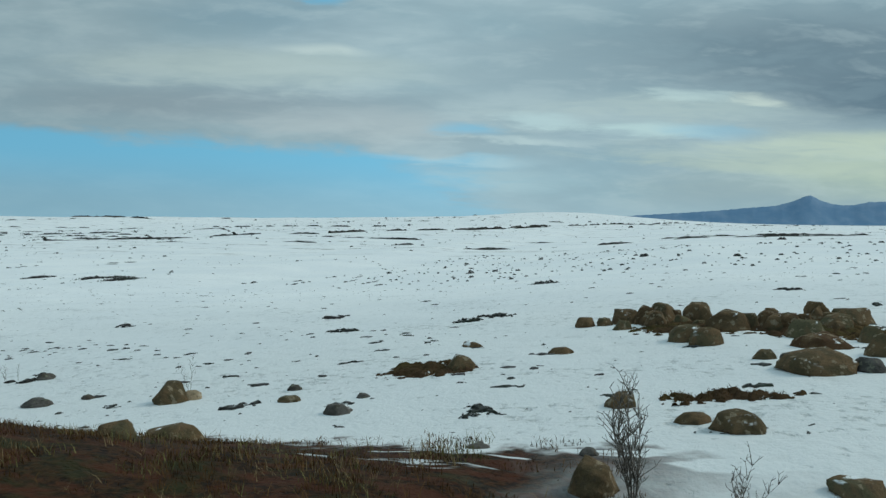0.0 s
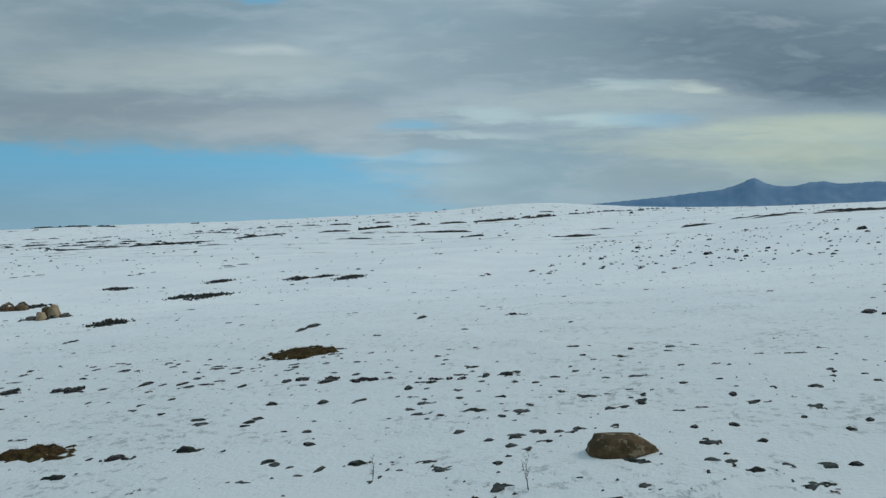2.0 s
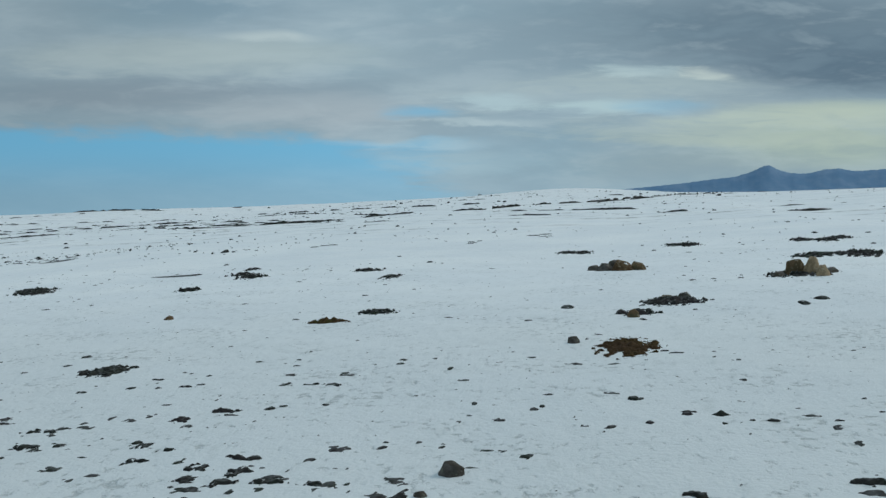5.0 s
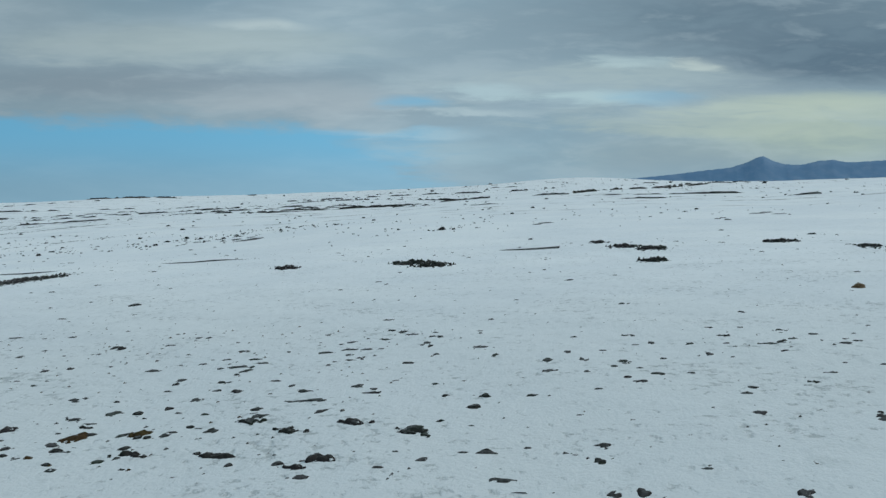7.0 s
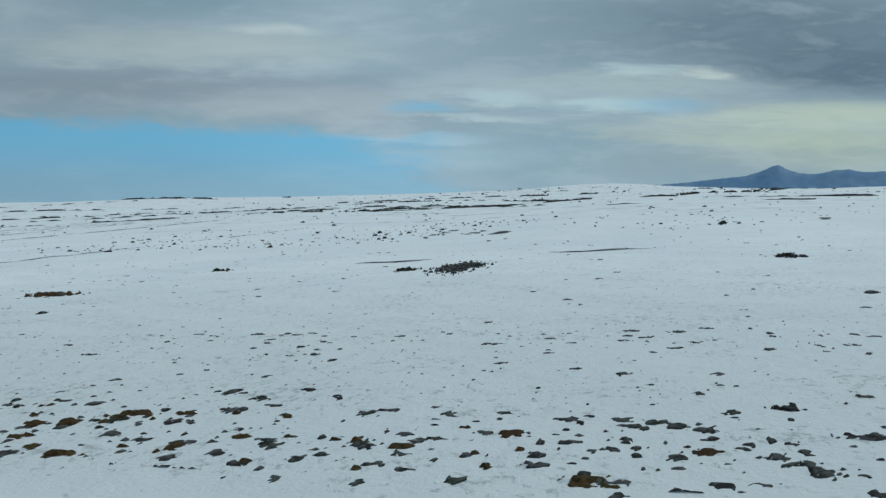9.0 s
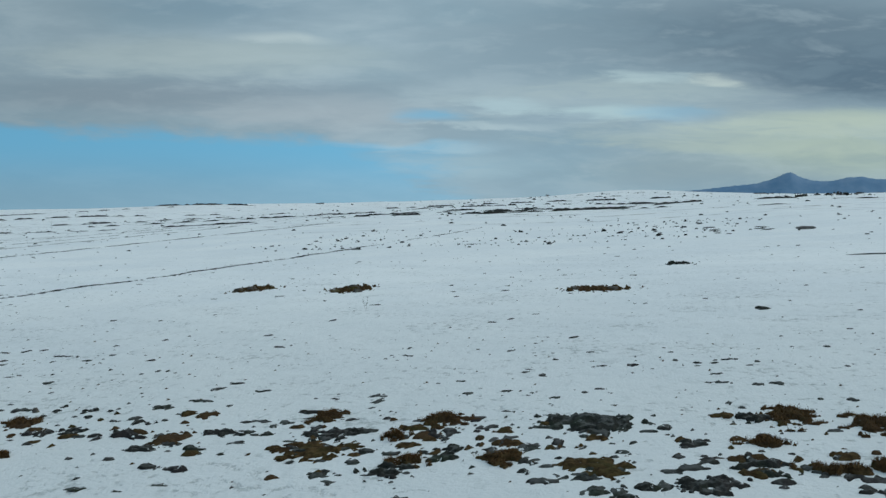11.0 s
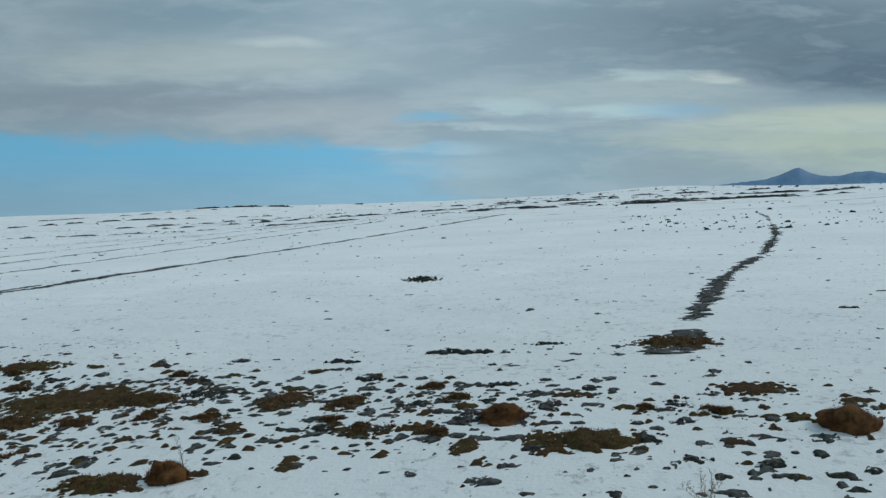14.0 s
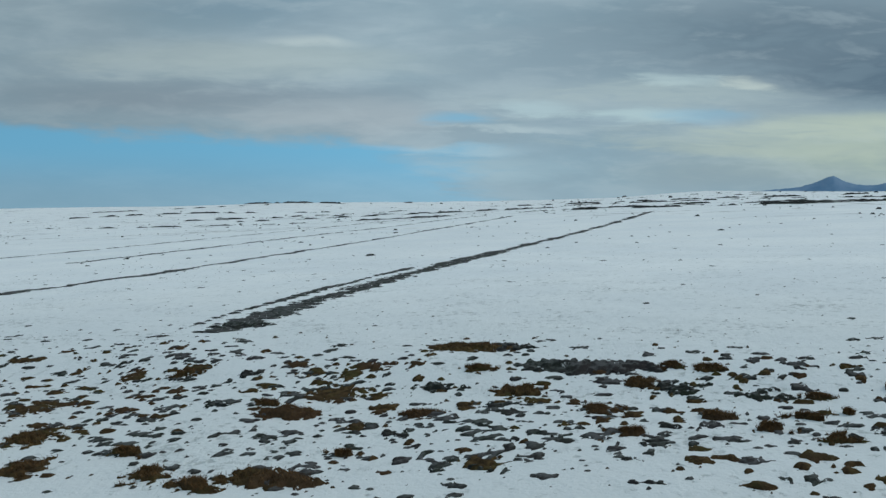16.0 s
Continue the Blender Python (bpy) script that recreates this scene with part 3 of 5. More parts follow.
def patch(x, y, w, d, mat=None, tall=1.0):
    """A bare, uneven patch of ground that stands out of the snow, w wide and d deep, with crumbs round it."""
    global patch_seed
    patch_seed += 1
    r = np.random.default_rng(patch_seed)
    w, d, tall = (w * 0.84, min(d * 0.55, 1.9 * w), 0.9 if y > 55 else 1.7 if w > 1.2 else 1.1) if y > 22 else (w, d * 0.85, tall)
    brown = mat is BROWN or (mat is not SOIL and w > (0.5 if x < -115 else 1.0) and y < (16 if x < -150 else 36 if x < -120 or x > -25 else 24) and r.random() < (0.75 if x < -155 else 0.55))
    mat = BROWN if brown else SOIL
    domed = brown and x < -115 and y < 20
    tall = min(max(tall, 1.3), 1.7) if domed else tall
    w, d = (w * 0.9, d * 0.9) if domed else (w, d)
    pitch = min(max(w / 44, 0.018), 0.09)
    nx, ny = int(w * 1.5 / pitch) + 2, int(min(max(d * 1.5 / (pitch * 1.4), 10), 60)) + 2
    ax, ay = np.meshgrid(np.linspace(-0.75, 0.75, nx), np.linspace(-0.75, 0.75, ny))
    off = r.uniform(-90, 90, 2)
    rough = waves(ax * w / 0.26 + off[0], ay * d / 0.22 + off[1], 1, 4, 0.62)
    firm = float(0.8 * smooth(0.5, 1.3, w) if domed else smooth(0.6, 1.4, w)) * (y < 27)
    mask = (0.36 if y > 55 else 0.44 if y > 22 else 0.55) + 0.22 * firm - 1.40 * np.hypot(ax, ay) + (0.80 - 0.34 * firm) * rough
    amp = min((0.13 if w < 0.7 and y < 22 else 0.09) * max(w, 0.35), 0.12) * tall
    px, py = x + ax * w, y + ay * d
    swell = 0.62 - 1.25 * np.hypot(ax, ay) + 0.45 * waves(ax * w / 0.40 + off[0], ay * d / 0.36 + off[1], 1, 2, 0.45) if domed else mask
    swell = np.maximum(swell, 0.06 * (mask > 0))
    lift = np.where(mask > 0, amp * np.clip(mask * 5, 0, 1) ** 0.7 * np.clip(swell, 0, 1.2) ** (0.62 if domed else 0.75) + 0.006, mask * 0.10)
    pz = ground(px, py) + np.clip(lift, -0.03, 0.3) + np.where(mask > 0.03, (0.007 if domed else 0.015) * rough, 0)
    cell = (np.arange(ny - 1)[:, None] * nx + np.arange(nx - 1)).ravel()
    quads = np.stack([cell, cell + 1, cell + nx + 1, cell + nx], 1)
    flat_mask = mask.ravel()
    quads = quads[(flat_mask[quads] > -0.08).any(1)]
    used, faces = np.unique(quads, return_inverse=True)
    verts = np.stack([px, py, pz], -1).reshape(-1, 3)[used]
    name = "bare brown turf patch thawed out of the snow" if brown else "dark wet soil patch thawed out of the snow"
    ob = mesh_object("bare_patch", verts.tolist(), faces.reshape(-1, 4).tolist(), mat, label=name, category="bare patch", group="bare patches in the snow")
    if w > 0.45 and y < 19 and brown:
        inside = np.flatnonzero(flat_mask[used] > 0.12)
        if len(inside):
            for number, high, tone, said in ((420, 0.035, TURF, "short dead brown grass"), (220, 0.045, FUR, "rust-brown grass tufts")) if domed else ((160, 0.035, TURF, "short dead brown grass"),):
                feet = verts[r.choice(inside, min(number, 5 * len(inside)))]
                feet = feet + np.c_[r.normal(0, 0.02, (len(feet), 2)), np.zeros(len(feet))]
                bv, bf = blades(feet, high, patch_seed, 2.0, 0.0035)
                mesh_object("grass", bv, bf, tone, parent=ob, label=said, kind="stuff")
    return ob


def tussock(x, y, w, h):
    """A dome of dead grass w wide and h high over the snow."""
    global patch_seed
    patch_seed += 1
    r = np.random.default_rng(patch_seed)
    top = Vector((x, y + w * 0.3, 0))
    top.z = float(ground(top.x, top.y))
    bm = lump(patch_seed, (w * 0.5, w * 0.42, h * 0.8), 0.26)
    for v in bm.verts:
        v.co += top
    base = bpy.data.objects.new("tussock", None)
    scene.collection.objects.link(base)
    tagged(base, "rounded tussock of dead brown grass standing in snow", "tussock", "grass tussocks along the field edge")
    part("root_mound", bm, RUSSET, base)
    a, k = r.uniform(0, 6.283, 1300), np.sqrt(r.uniform(0, 1, 1300))
    feet = np.stack([top.x + 0.49 * w * k * np.cos(a), top.y + 0.41 * w * k * np.sin(a), top.z + h * 0.74 * np.sqrt(1 - k * k * 0.97)], 1)
    bv, bf = blades(feet, 0.05, patch_seed, 2.2, 0.003)
    mesh_object("grass", bv, bf, RUSSET, parent=base, label="dead brown grass blades", kind="stuff")
    return base


crumbs = {"v": [], "f": []}


def fleck(x, y, w, d, h=None):
    """A small bare fleck, joined with the others into one sheet of crumbs; a long one is broken into dashes."""
    if d > 2.0 and d > 2.6 * w:
        number = int(d / (1.1 * w)) + 1
        for k in range(number):
            share = rng.uniform(0.35, 0.95)
            fleck(x + rng.uniform(-0.35, 0.35) * w, y + d * ((k + 0.5) / number - 0.5), w * share, d / number * share, h)
        return
    m = 7
    a = np.arange(m) / m * 6.2832 + rng.uniform(0, 1)
    k = rng.uniform(0.6, 1.15, m)
    rx, ry = x + 0.5 * w * k * np.cos(a), y + 0.5 * d * k * np.sin(a)
    ix, iy = x + 0.26 * w * k * np.cos(a), y + 0.26 * d * k * np.sin(a)
    h = h if h else min(0.13 * w, 0.06)
    n = len(crumbs["v"])
    crumbs["v"] += list(zip(rx, ry, ground(rx, ry) - 0.012)) + list(zip(ix, iy, ground(ix, iy) + h * rng.uniform(0.45, 1.1, m)))
    crumbs["f"] += [(n + i, n + (i + 1) % m, n + m + (i + 1) % m, n + m + i) for i in range(m)] + [tuple(n + m + i for i in range(m))]


def shrub(x, y, h, stems=3, mat=TWIG, thick=0.004, branches=9, label="bare grey weed stalk standing in snow", splay=0.16, reach=1.0, wander=0.1):
    """A dead weed or shrub: thin tapering stems with side twigs."""
    r = np.random.default_rng(int(abs(x) * 100 + y * 10))
    verts, faces = [], []

    def twig(a, b, ra, rb):
        axis = (b - a).normalized()
        u = axis.orthogonal().normalized()
        w = axis.cross(u)
        n = len(verts)
        for c, rad in ((a, ra), (b, rb)):
            verts.extend(c + rad * (math.cos(k * 2.094) * u + math.sin(k * 2.094) * w) for k in range(3))
        faces.extend((n + k, n + (k + 1) % 3, n + 3 + (k + 1) % 3, n + 3 + k) for k in range(3))

    foot = Vector((x, y, float(ground(x, y)) - 0.03))
    for _ in range(stems):
        at, way, size = foot.copy(), Vector((r.normal(0, splay), r.normal(0, splay), 1)).normalized(), h * r.uniform(0.7, 1.05)
        for k in range(6):
            nxt = at + way * size / 6
            twig(at, nxt, thick * (1 - k / 7), thick * (1 - (k + 1) / 7))
            if k >= 1:
                for _ in range(branches // 4 + 1):
                    side = Vector((r.normal(0, 0.7), r.normal(0, 0.7), r.uniform(0.9, 2.2))).normalized()
                    tip = nxt + side * size * reach * r.uniform(0.08, 0.22)
                    twig(nxt, tip, thick * 0.5, thick * 0.25)
                    for _ in range(2):
                        end = tip + Vector((r.normal(), r.normal(), r.uniform(0.3, 1.4))).normalized() * size * reach * 0.07
                        twig(tip, end, thick * 0.3, thick * 0.18)
            at, way = nxt, (way + Vector((r.normal(0, wander), r.normal(0, wander), 0))).normalized()
    return mesh_object("dead_shrub", verts, faces, mat, label=label, category="shrub", group="dead weeds in the snow", shade=False)


rock(0.16, 6.04, 0.43, 0.27, ROCK)
rock(2.15, 6.54, 0.47, 0.13, ROCK)
rock(-4.58, 6.91, 0.74, 0.19, ROCK)
rock(-1.27, 16.61, 0.47, 0.25)
rock(-0.85, 16.72, 0.38, 0.20)
rock(-0.39, 16.88, 0.69, 0.38)
rock(-0.00, 16.73, 0.50, 0.45)
rock(0.36, 16.85, 0.58, 0.50)
rock(0.78, 16.15, 0.48, 0.26)
rock(1.11, 16.39, 0.73, 0.49)
rock(1.62, 15.26, 1.02, 0.43)
rock(0.86, 14.10, 0.74, 0.32)
rock(1.18, 13.68, 0.61, 0.35)
rock(1.99, 15.55, 0.46, 0.35)
rock(2.36, 15.66, 0.70, 0.37)
rock(2.69, 15.30, 0.57, 0.39)
rock(3.39, 16.97, 0.59, 0.41)
rock(2.86, 14.46, 0.76, 0.37)
rock(3.47, 15.45, 0.70, 0.35)
rock(3.93, 16.31, 0.86, 0.35)
rock(2.92, 13.13, 0.99, 0.26)
rock(3.81, 14.06, 0.54, 0.32)
rock(3.60, 12.46, 0.53, 0.38)
rock(2.54, 11.04, 1.09, 0.33, ROCK)
rock(2.23, 11.31, 0.34, 0.26)
rock(3.21, 11.27, 0.47, 0.21)
rock(1.97, 12.06, 0.36, 0.16)
rock(-6.70, 9.61, 0.57, 0.37, ROCK)
rock(-6.46, 9.93, 0.34, 0.16, PALE_ROCK)
rock(-4.63, 9.69, 0.39, 0.11)
rock(-3.50, 8.92, 0.42, 0.14)
rock(-5.04, 10.65, 0.26, 0.10)
rock(-3.52, 9.87, 0.21, 0.07)
rock(-2.70, 11.84, 0.56, 0.28, ROCK)
rock(-3.11, 14.23, 0.49, 0.12)
rock(-1.27, 13.34, 0.49, 0.13)
rock(0.10, 9.20, 0.42, 0.22)
rock(0.93, 8.38, 0.42, 0.14, ROCK)
rock(1.35, 8.01, 0.62, 0.22, ROCK)
rock(-1.12, 7.20, 0.27, 0.05)
rock(-0.00, 7.08, 0.20, 0.07)
rock(-9.00, 9.42, 0.53, 0.14, GREY_ROCK)
rock(-8.42, 9.93, 0.25, 0.07)
rock(-11.14, 11.69, 0.43, 0.13, GREY_ROCK)
rock(-4.45, 5.94, 0.42, 0.16)
rock(-11.24, 9.39, 0.48, 0.14, GREY_ROCK)
rock(-10.09, 9.26, 0.32, 0.11)
rock(-12.11, 9.92, 0.20, 0.10)
rock(-22.98, 9.42, 0.96, 0.28, ROCK)
rock(-19.58, 10.44, 0.17, 0.12)
rock(-17.45, 7.80, 0.22, 0.13, GREY_ROCK)
rock(-22.39, 7.61, 0.22, 0.13)
rock(-51.86, 32.45, 0.92, 0.70, ROCK, "brown stone leaning in a small cairn")
rock(-51.30, 32.30, 0.78, 0.80, PALE_ROCK, "pale tan upright stone of a small cairn")
rock(-51.12, 31.30, 0.60, 0.50, PALE_ROCK, "small pale stone at the foot of a cairn")
rock(-58.70, 37.12, 1.15, 0.62, ROCK)
rock(-59.55, 37.40, 1.00, 0.40, GREY_ROCK)
rock(-57.95, 37.30, 0.85, 0.45, ROCK)
rock(-52.55, 32.1, 0.65, 0.22)
rock(-50.65, 32.3, 0.63, 0.24)
rock(-41.24, 11.75, 0.65, 0.36, ROCK)
rock(-47.23, 11.85, 0.49, 0.21, PALE_ROCK)
rock(-46.82, 11.93, 0.48, 0.25, ROCK)
rock(-39.50, 11.43, 0.56, 0.18, ROCK)
rock(-46.19, 8.71, 0.28, 0.15)
rock(-58.00, 22.17, 0.38, 0.28)
rock(-46.28, 12.20, 0.27, 0.09)
rock(-45.78, 11.95, 0.24, 0.09)
rock(-47.93, 9.96, 0.33, 0.12)
rock(-60.13, 9.19, 0.37, 0.22)
rock(-59.36, 18.35, 0.33, 0.19)
rock(-60.33, 8.48, 0.18, 0.08)
rock(-60.10, 38.20, 0.70, 0.30, GREY_ROCK)
rock(-59.10, 38.60, 0.76, 0.50, GREY_ROCK)
rock(-56.40, 26.26, 0.51, 0.23)
rock(-56.98, 26.06, 0.47, 0.16)
rock(-74.30, 23.89, 0.39, 0.17)
rock(-91.29, 7.65, 0.22, 0.09)
rock(-145.47, 31.33, 0.55, 0.25)
rock(-146.01, 31.03, 0.50, 0.20)
rock(-140.36, 31.14, 0.66, 0.28)
rock(-140.91, 30.42, 0.47, 0.19)
rock(-139.76, 30.02, 0.46, 0.18)
rock(-130.49, 28.79, 0.43, 0.15)
rock(-129.12, 28.63, 0.47, 0.15)
rock(-138.82, 11.50, 0.16, 0.10)
patch(-3.26, 11.97, 1.24, 1.21, BROWN)
patch(-1.59, 9.04, 0.43, 0.55)
patch(0.87, 9.68, 0.59, 0.54, BROWN)
patch(1.52, 9.86, 0.97, 0.48, BROWN)
patch(-5.21, 9.43, 0.34, 0.60)
patch(-54.65, 54.47, 1.61, 7.46)
patch(-42.30, 50.59, 1.96, 10.67)
patch(3.69, 24.41, 0.82, 1.16)
fleck(5.02, 19.82, 0.30, 0.79)
fleck(6.73, 35.12, 0.37, 1.05)
patch(1.02, 15.82, 1.77, 1.82)
patch(3.19, 15.48, 1.98, 1.86)
fleck(-22.43, 54.36, 0.63, 3.05)
patch(-9.49, 21.28, 0.70, 0.71)
patch(-4.46, 18.79, 0.58, 0.68)
patch(-3.93, 19.69, 0.75, 0.85)
fleck(-9.36, 9.90, 0.25, 0.26)
fleck(-11.72, 11.54, 0.26, 0.28)
patch(-11.31, 11.61, 0.35, 0.31)
patch(-7.58, 17.91, 0.81, 0.63)
patch(-11.52, 12.12, 0.37, 0.21)
fleck(-18.16, 14.58, 0.22, 0.52)
fleck(-17.61, 14.53, 0.36, 0.61)
fleck(-16.98, 14.59, 0.19, 0.55)
fleck(-15.48, 14.28, 0.25, 0.50)
fleck(-14.54, 13.67, 0.17, 0.33)
fleck(-14.09, 12.38, 0.17, 0.35)
fleck(-14.67, 11.18, 0.22, 0.32)
fleck(-18.76, 11.77, 0.28, 0.35)
fleck(-19.58, 10.53, 0.29, 0.35)
fleck(-15.10, 12.71, 0.24, 0.27)
fleck(-17.12, 21.01, 0.43, 0.67)
patch(-5.84, 37.54, 1.42, 1.56)
fleck(-28.62, 54.72, 0.60, 2.74)
fleck(-25.17, 56.37, 0.52, 2.67)
fleck(-26.78, 61.84, 0.57, 2.66)
fleck(-20.39, 51.15, 0.53, 1.86)
fleck(-14.05, 8.60, 0.19, 0.23)
patch(-31.10, 18.08, 1.50, 1.50, BROWN)
patch(-47.53, 40.69, 2.27, 6.16)
patch(-45.42, 29.06, 1.82, 3.37)
fleck(-20.08, 10.73, 0.21, 0.25)
fleck(-21.29, 12.81, 0.23, 0.33)
fleck(-17.28, 14.62, 0.27, 0.58)
fleck(-16.63, 14.51, 0.26, 0.46)
fleck(-14.35, 13.56, 0.19, 0.31)
fleck(-15.19, 14.04, 0.23, 0.35)
patch(-16.65, 20.57, 0.52, 0.46)
patch(-45.55, 53.76, 1.53, 7.31)
patch(-55.71, 55.19, 1.40, 4.79)
patch(-61.58, 51.56, 1.31, 3.72)
fleck(-73.06, 69.90, 1.33, 5.18)
fleck(-26.35, 14.44, 0.24, 0.40)
fleck(-25.66, 14.68, 0.23, 0.55)
fleck(-33.42, 22.91, 0.38, 1.16)
patch(-16.28, 8.05, 0.25, 0.15)
fleck(-14.81, 8.22, 0.18, 0.13)
fleck(-20.37, 9.36, 0.27, 0.16)
patch(-21.45, 9.05, 0.32, 0.17)
fleck(-19.04, 11.33, 0.30, 0.23)
fleck(-17.34, 12.10, 0.28, 0.28)
patch(-31.76, 9.66, 1.21, 0.76)
patch(-26.29, 9.29, 0.39, 0.32)
patch(-36.77, 14.48, 0.45, 0.69)
patch(-35.47, 14.67, 0.44, 0.51)
fleck(-30.64, 14.09, 0.24, 0.54)
fleck(-29.89, 14.51, 0.29, 0.59)
fleck(-29.26, 12.61, 0.32, 0.39)
fleck(-28.96, 11.22, 0.25, 0.31)
patch(-29.08, 9.74, 0.30, 0.26)
patch(-30.05, 9.38, 0.46, 0.24)
fleck(-27.41, 10.10, 0.26, 0.22)
fleck(-21.48, 10.99, 0.22, 0.26)
fleck(-21.24, 10.18, 0.21, 0.18)
fleck(-22.01, 10.90, 0.20, 0.23)
fleck(-24.47, 9.23, 0.18, 0.24)
patch(-32.94, 9.71, 0.50, 0.42)
patch(-36.10, 12.32, 0.88, 0.69)
patch(-39.71, 11.64, 0.64, 0.69)
fleck(-33.49, 14.84, 0.31, 0.58)
fleck(-32.43, 14.63, 0.25, 0.64)
patch(-29.59, 14.58, 0.38, 0.42)
patch(-28.94, 14.51, 0.42, 0.65)
patch(-28.15, 14.47, 0.44, 0.38)
fleck(-26.10, 14.41, 0.24, 0.34)
patch(-25.25, 14.79, 0.39, 0.49)
fleck(-26.97, 13.70, 0.29, 0.49)
fleck(-28.32, 12.74, 0.29, 0.37)
fleck(-33.33, 23.71, 0.47, 1.35)
fleck(-37.90, 14.07, 0.26, 0.82)
patch(-35.09, 14.59, 0.48, 0.49)
patch(-38.64, 14.13, 0.53, 0.69)
fleck(-40.74, 14.38, 0.20, 0.71)
patch(-30.49, 8.63, 0.28, 0.18)
fleck(-29.66, 24.26, 0.36, 0.82)
patch(-49.07, 22.45, 0.91, 1.63)
patch(-26.51, 23.98, 0.89, 0.57)
patch(-33.83, 8.96, 0.28, 0.27)
fleck(-33.39, 55.00, 0.73, 2.19)
fleck(-30.38, 57.56, 0.60, 1.88)
fleck(-29.49, 61.81, 0.55, 2.14)
fleck(-25.86, 104.43, 1.09, 3.55)
patch(-51.75, 32.52, 2.56, 3.52)
patch(-58.69, 38.97, 1.98, 4.87)
patch(-56.81, 25.40, 2.08, 3.00)
patch(-49.38, 41.22, 2.82, 3.54)
patch(-46.65, 51.84, 1.54, 4.22)
patch(-70.36, 37.64, 1.14, 3.26)
patch(-79.63, 39.95, 1.66, 3.26)
patch(-73.23, 42.04, 1.98, 1.98)
patch(-58.05, 17.90, 1.13, 2.20)
patch(-48.45, 22.43, 0.89, 1.05)
patch(-57.91, 23.08, 1.30, 1.53)
fleck(-53.12, 24.45, 0.45, 1.15)
patch(-42.46, 23.10, 0.59, 0.82)
patch(-48.60, 12.37, 0.55, 0.53)
patch(-48.03, 10.07, 0.35, 0.36)
patch(-45.71, 14.63, 0.40, 0.55)
patch(-42.21, 14.59, 0.40, 0.40)
fleck(-43.80, 13.36, 0.32, 0.34)
patch(-43.60, 14.56, 0.45, 0.64)
patch(-37.53, 14.15, 0.39, 0.51)
fleck(-41.59, 14.19, 0.33, 0.32)
patch(-39.96, 10.96, 0.37, 0.29)
patch(-43.82, 10.68, 0.96, 0.34)
patch(-43.47, 10.15, 0.37, 0.17)
patch(-41.85, 10.38, 0.49, 0.19)
patch(-42.13, 11.04, 0.43, 0.19)
patch(-42.98, 11.16, 0.39, 0.21)
patch(-40.18, 10.43, 0.29, 0.28)
patch(-42.41, 12.88, 0.34, 0.29)
patch(-45.57, 10.48, 0.37, 0.18)
patch(-44.19, 9.83, 0.28, 0.17)
fleck(-38.30, 15.30, 0.35, 0.35)
patch(-50.60, 12.26, 0.37, 0.36)
patch(-48.69, 11.62, 0.33, 0.29)
patch(-49.80, 11.67, 0.35, 0.29)
fleck(-50.74, 16.11, 0.15, 0.37)
fleck(-49.22, 11.95, 0.29, 0.25)
fleck(-49.84, 10.17, 0.15, 0.33)
patch(-46.28, 12.31, 0.34, 0.35)
patch(-51.53, 9.73, 0.43, 0.21)
fleck(-45.25, 11.24, 0.21, 0.23)
fleck(-50.70, 11.58, 0.23, 0.20)
patch(-54.96, 9.39, 0.62, 0.32)
patch(-55.25, 9.43, 0.32, 0.21)
patch(-54.75, 9.74, 0.32, 0.19)
patch(-57.16, 8.83, 0.28, 0.29)
patch(-50.35, 9.96, 0.31, 0.18)
patch(-52.03, 9.86, 0.39, 0.16)
patch(-56.57, 12.26, 0.36, 0.26)
fleck(-57.91, 13.11, 0.33, 0.30)
patch(-53.59, 11.22, 0.53, 0.13)
patch(-67.53, 22.62, 1.47, 0.92)
patch(-66.65, 24.83, 1.42, 1.55)
patch(-79.70, 33.68, 1.55, 1.97)
patch(-70.05, 15.32, 1.03, 1.13)
patch(-89.67, 34.37, 1.94, 3.54)
fleck(-122.46, 69.57, 1.96, 14.68)
patch(-65.61, 11.56, 0.32, 0.34)
fleck(-64.26, 12.35, 0.28, 0.37)
patch(-62.60, 51.79, 1.38, 3.24)
patch(-47.80, 53.32, 1.44, 3.96)
fleck(-59.38, 12.60, 0.16, 0.26)
fleck(-52.48, 25.18, 0.54, 0.71)
fleck(-57.09, 12.28, 0.28, 0.32)
fleck(-60.13, 25.15, 0.56, 1.10)
patch(-63.79, 9.24, 0.34, 0.30)
patch(-63.08, 9.08, 0.41, 0.36)
patch(-62.47, 8.72, 0.39, 0.24)
patch(-63.11, 8.70, 0.32, 0.35)
patch(-63.66, 8.77, 0.36, 0.23)
patch(-64.84, 9.44, 0.37, 0.21)
fleck(-64.68, 9.90, 0.28, 0.17)
patch(-61.92, 8.74, 0.31, 0.18)
fleck(-65.48, 10.19, 0.24, 0.22)
fleck(-57.65, 11.69, 0.23, 0.20)
fleck(-55.89, 11.86, 0.24, 0.20)
patch(-65.03, 12.12, 0.43, 0.26)
patch(-67.41, 10.00, 0.32, 0.37)
patch(-67.85, 10.78, 0.45, 0.23)
fleck(-64.22, 14.27, 0.24, 0.30)
patch(-63.33, 9.68, 0.52, 0.18)
patch(-111.99, 34.16, 2.60, 9.60)
patch(-97.67, 35.78, 1.56, 1.92)
patch(-91.16, 36.19, 2.27, 3.41)
patch(-81.01, 41.46, 1.73, 3.00)
patch(-82.48, 45.38, 1.21, 2.38)
fleck(-118.74, 69.02, 1.46, 7.21)
fleck(-67.90, 79.99, 2.30, 6.28)
fleck(-88.51, 71.60, 1.69, 4.85)
patch(-90.24, 9.84, 0.31, 0.33)
patch(-89.73, 8.82, 0.30, 0.23)
fleck(-89.34, 8.89, 0.21, 0.23)
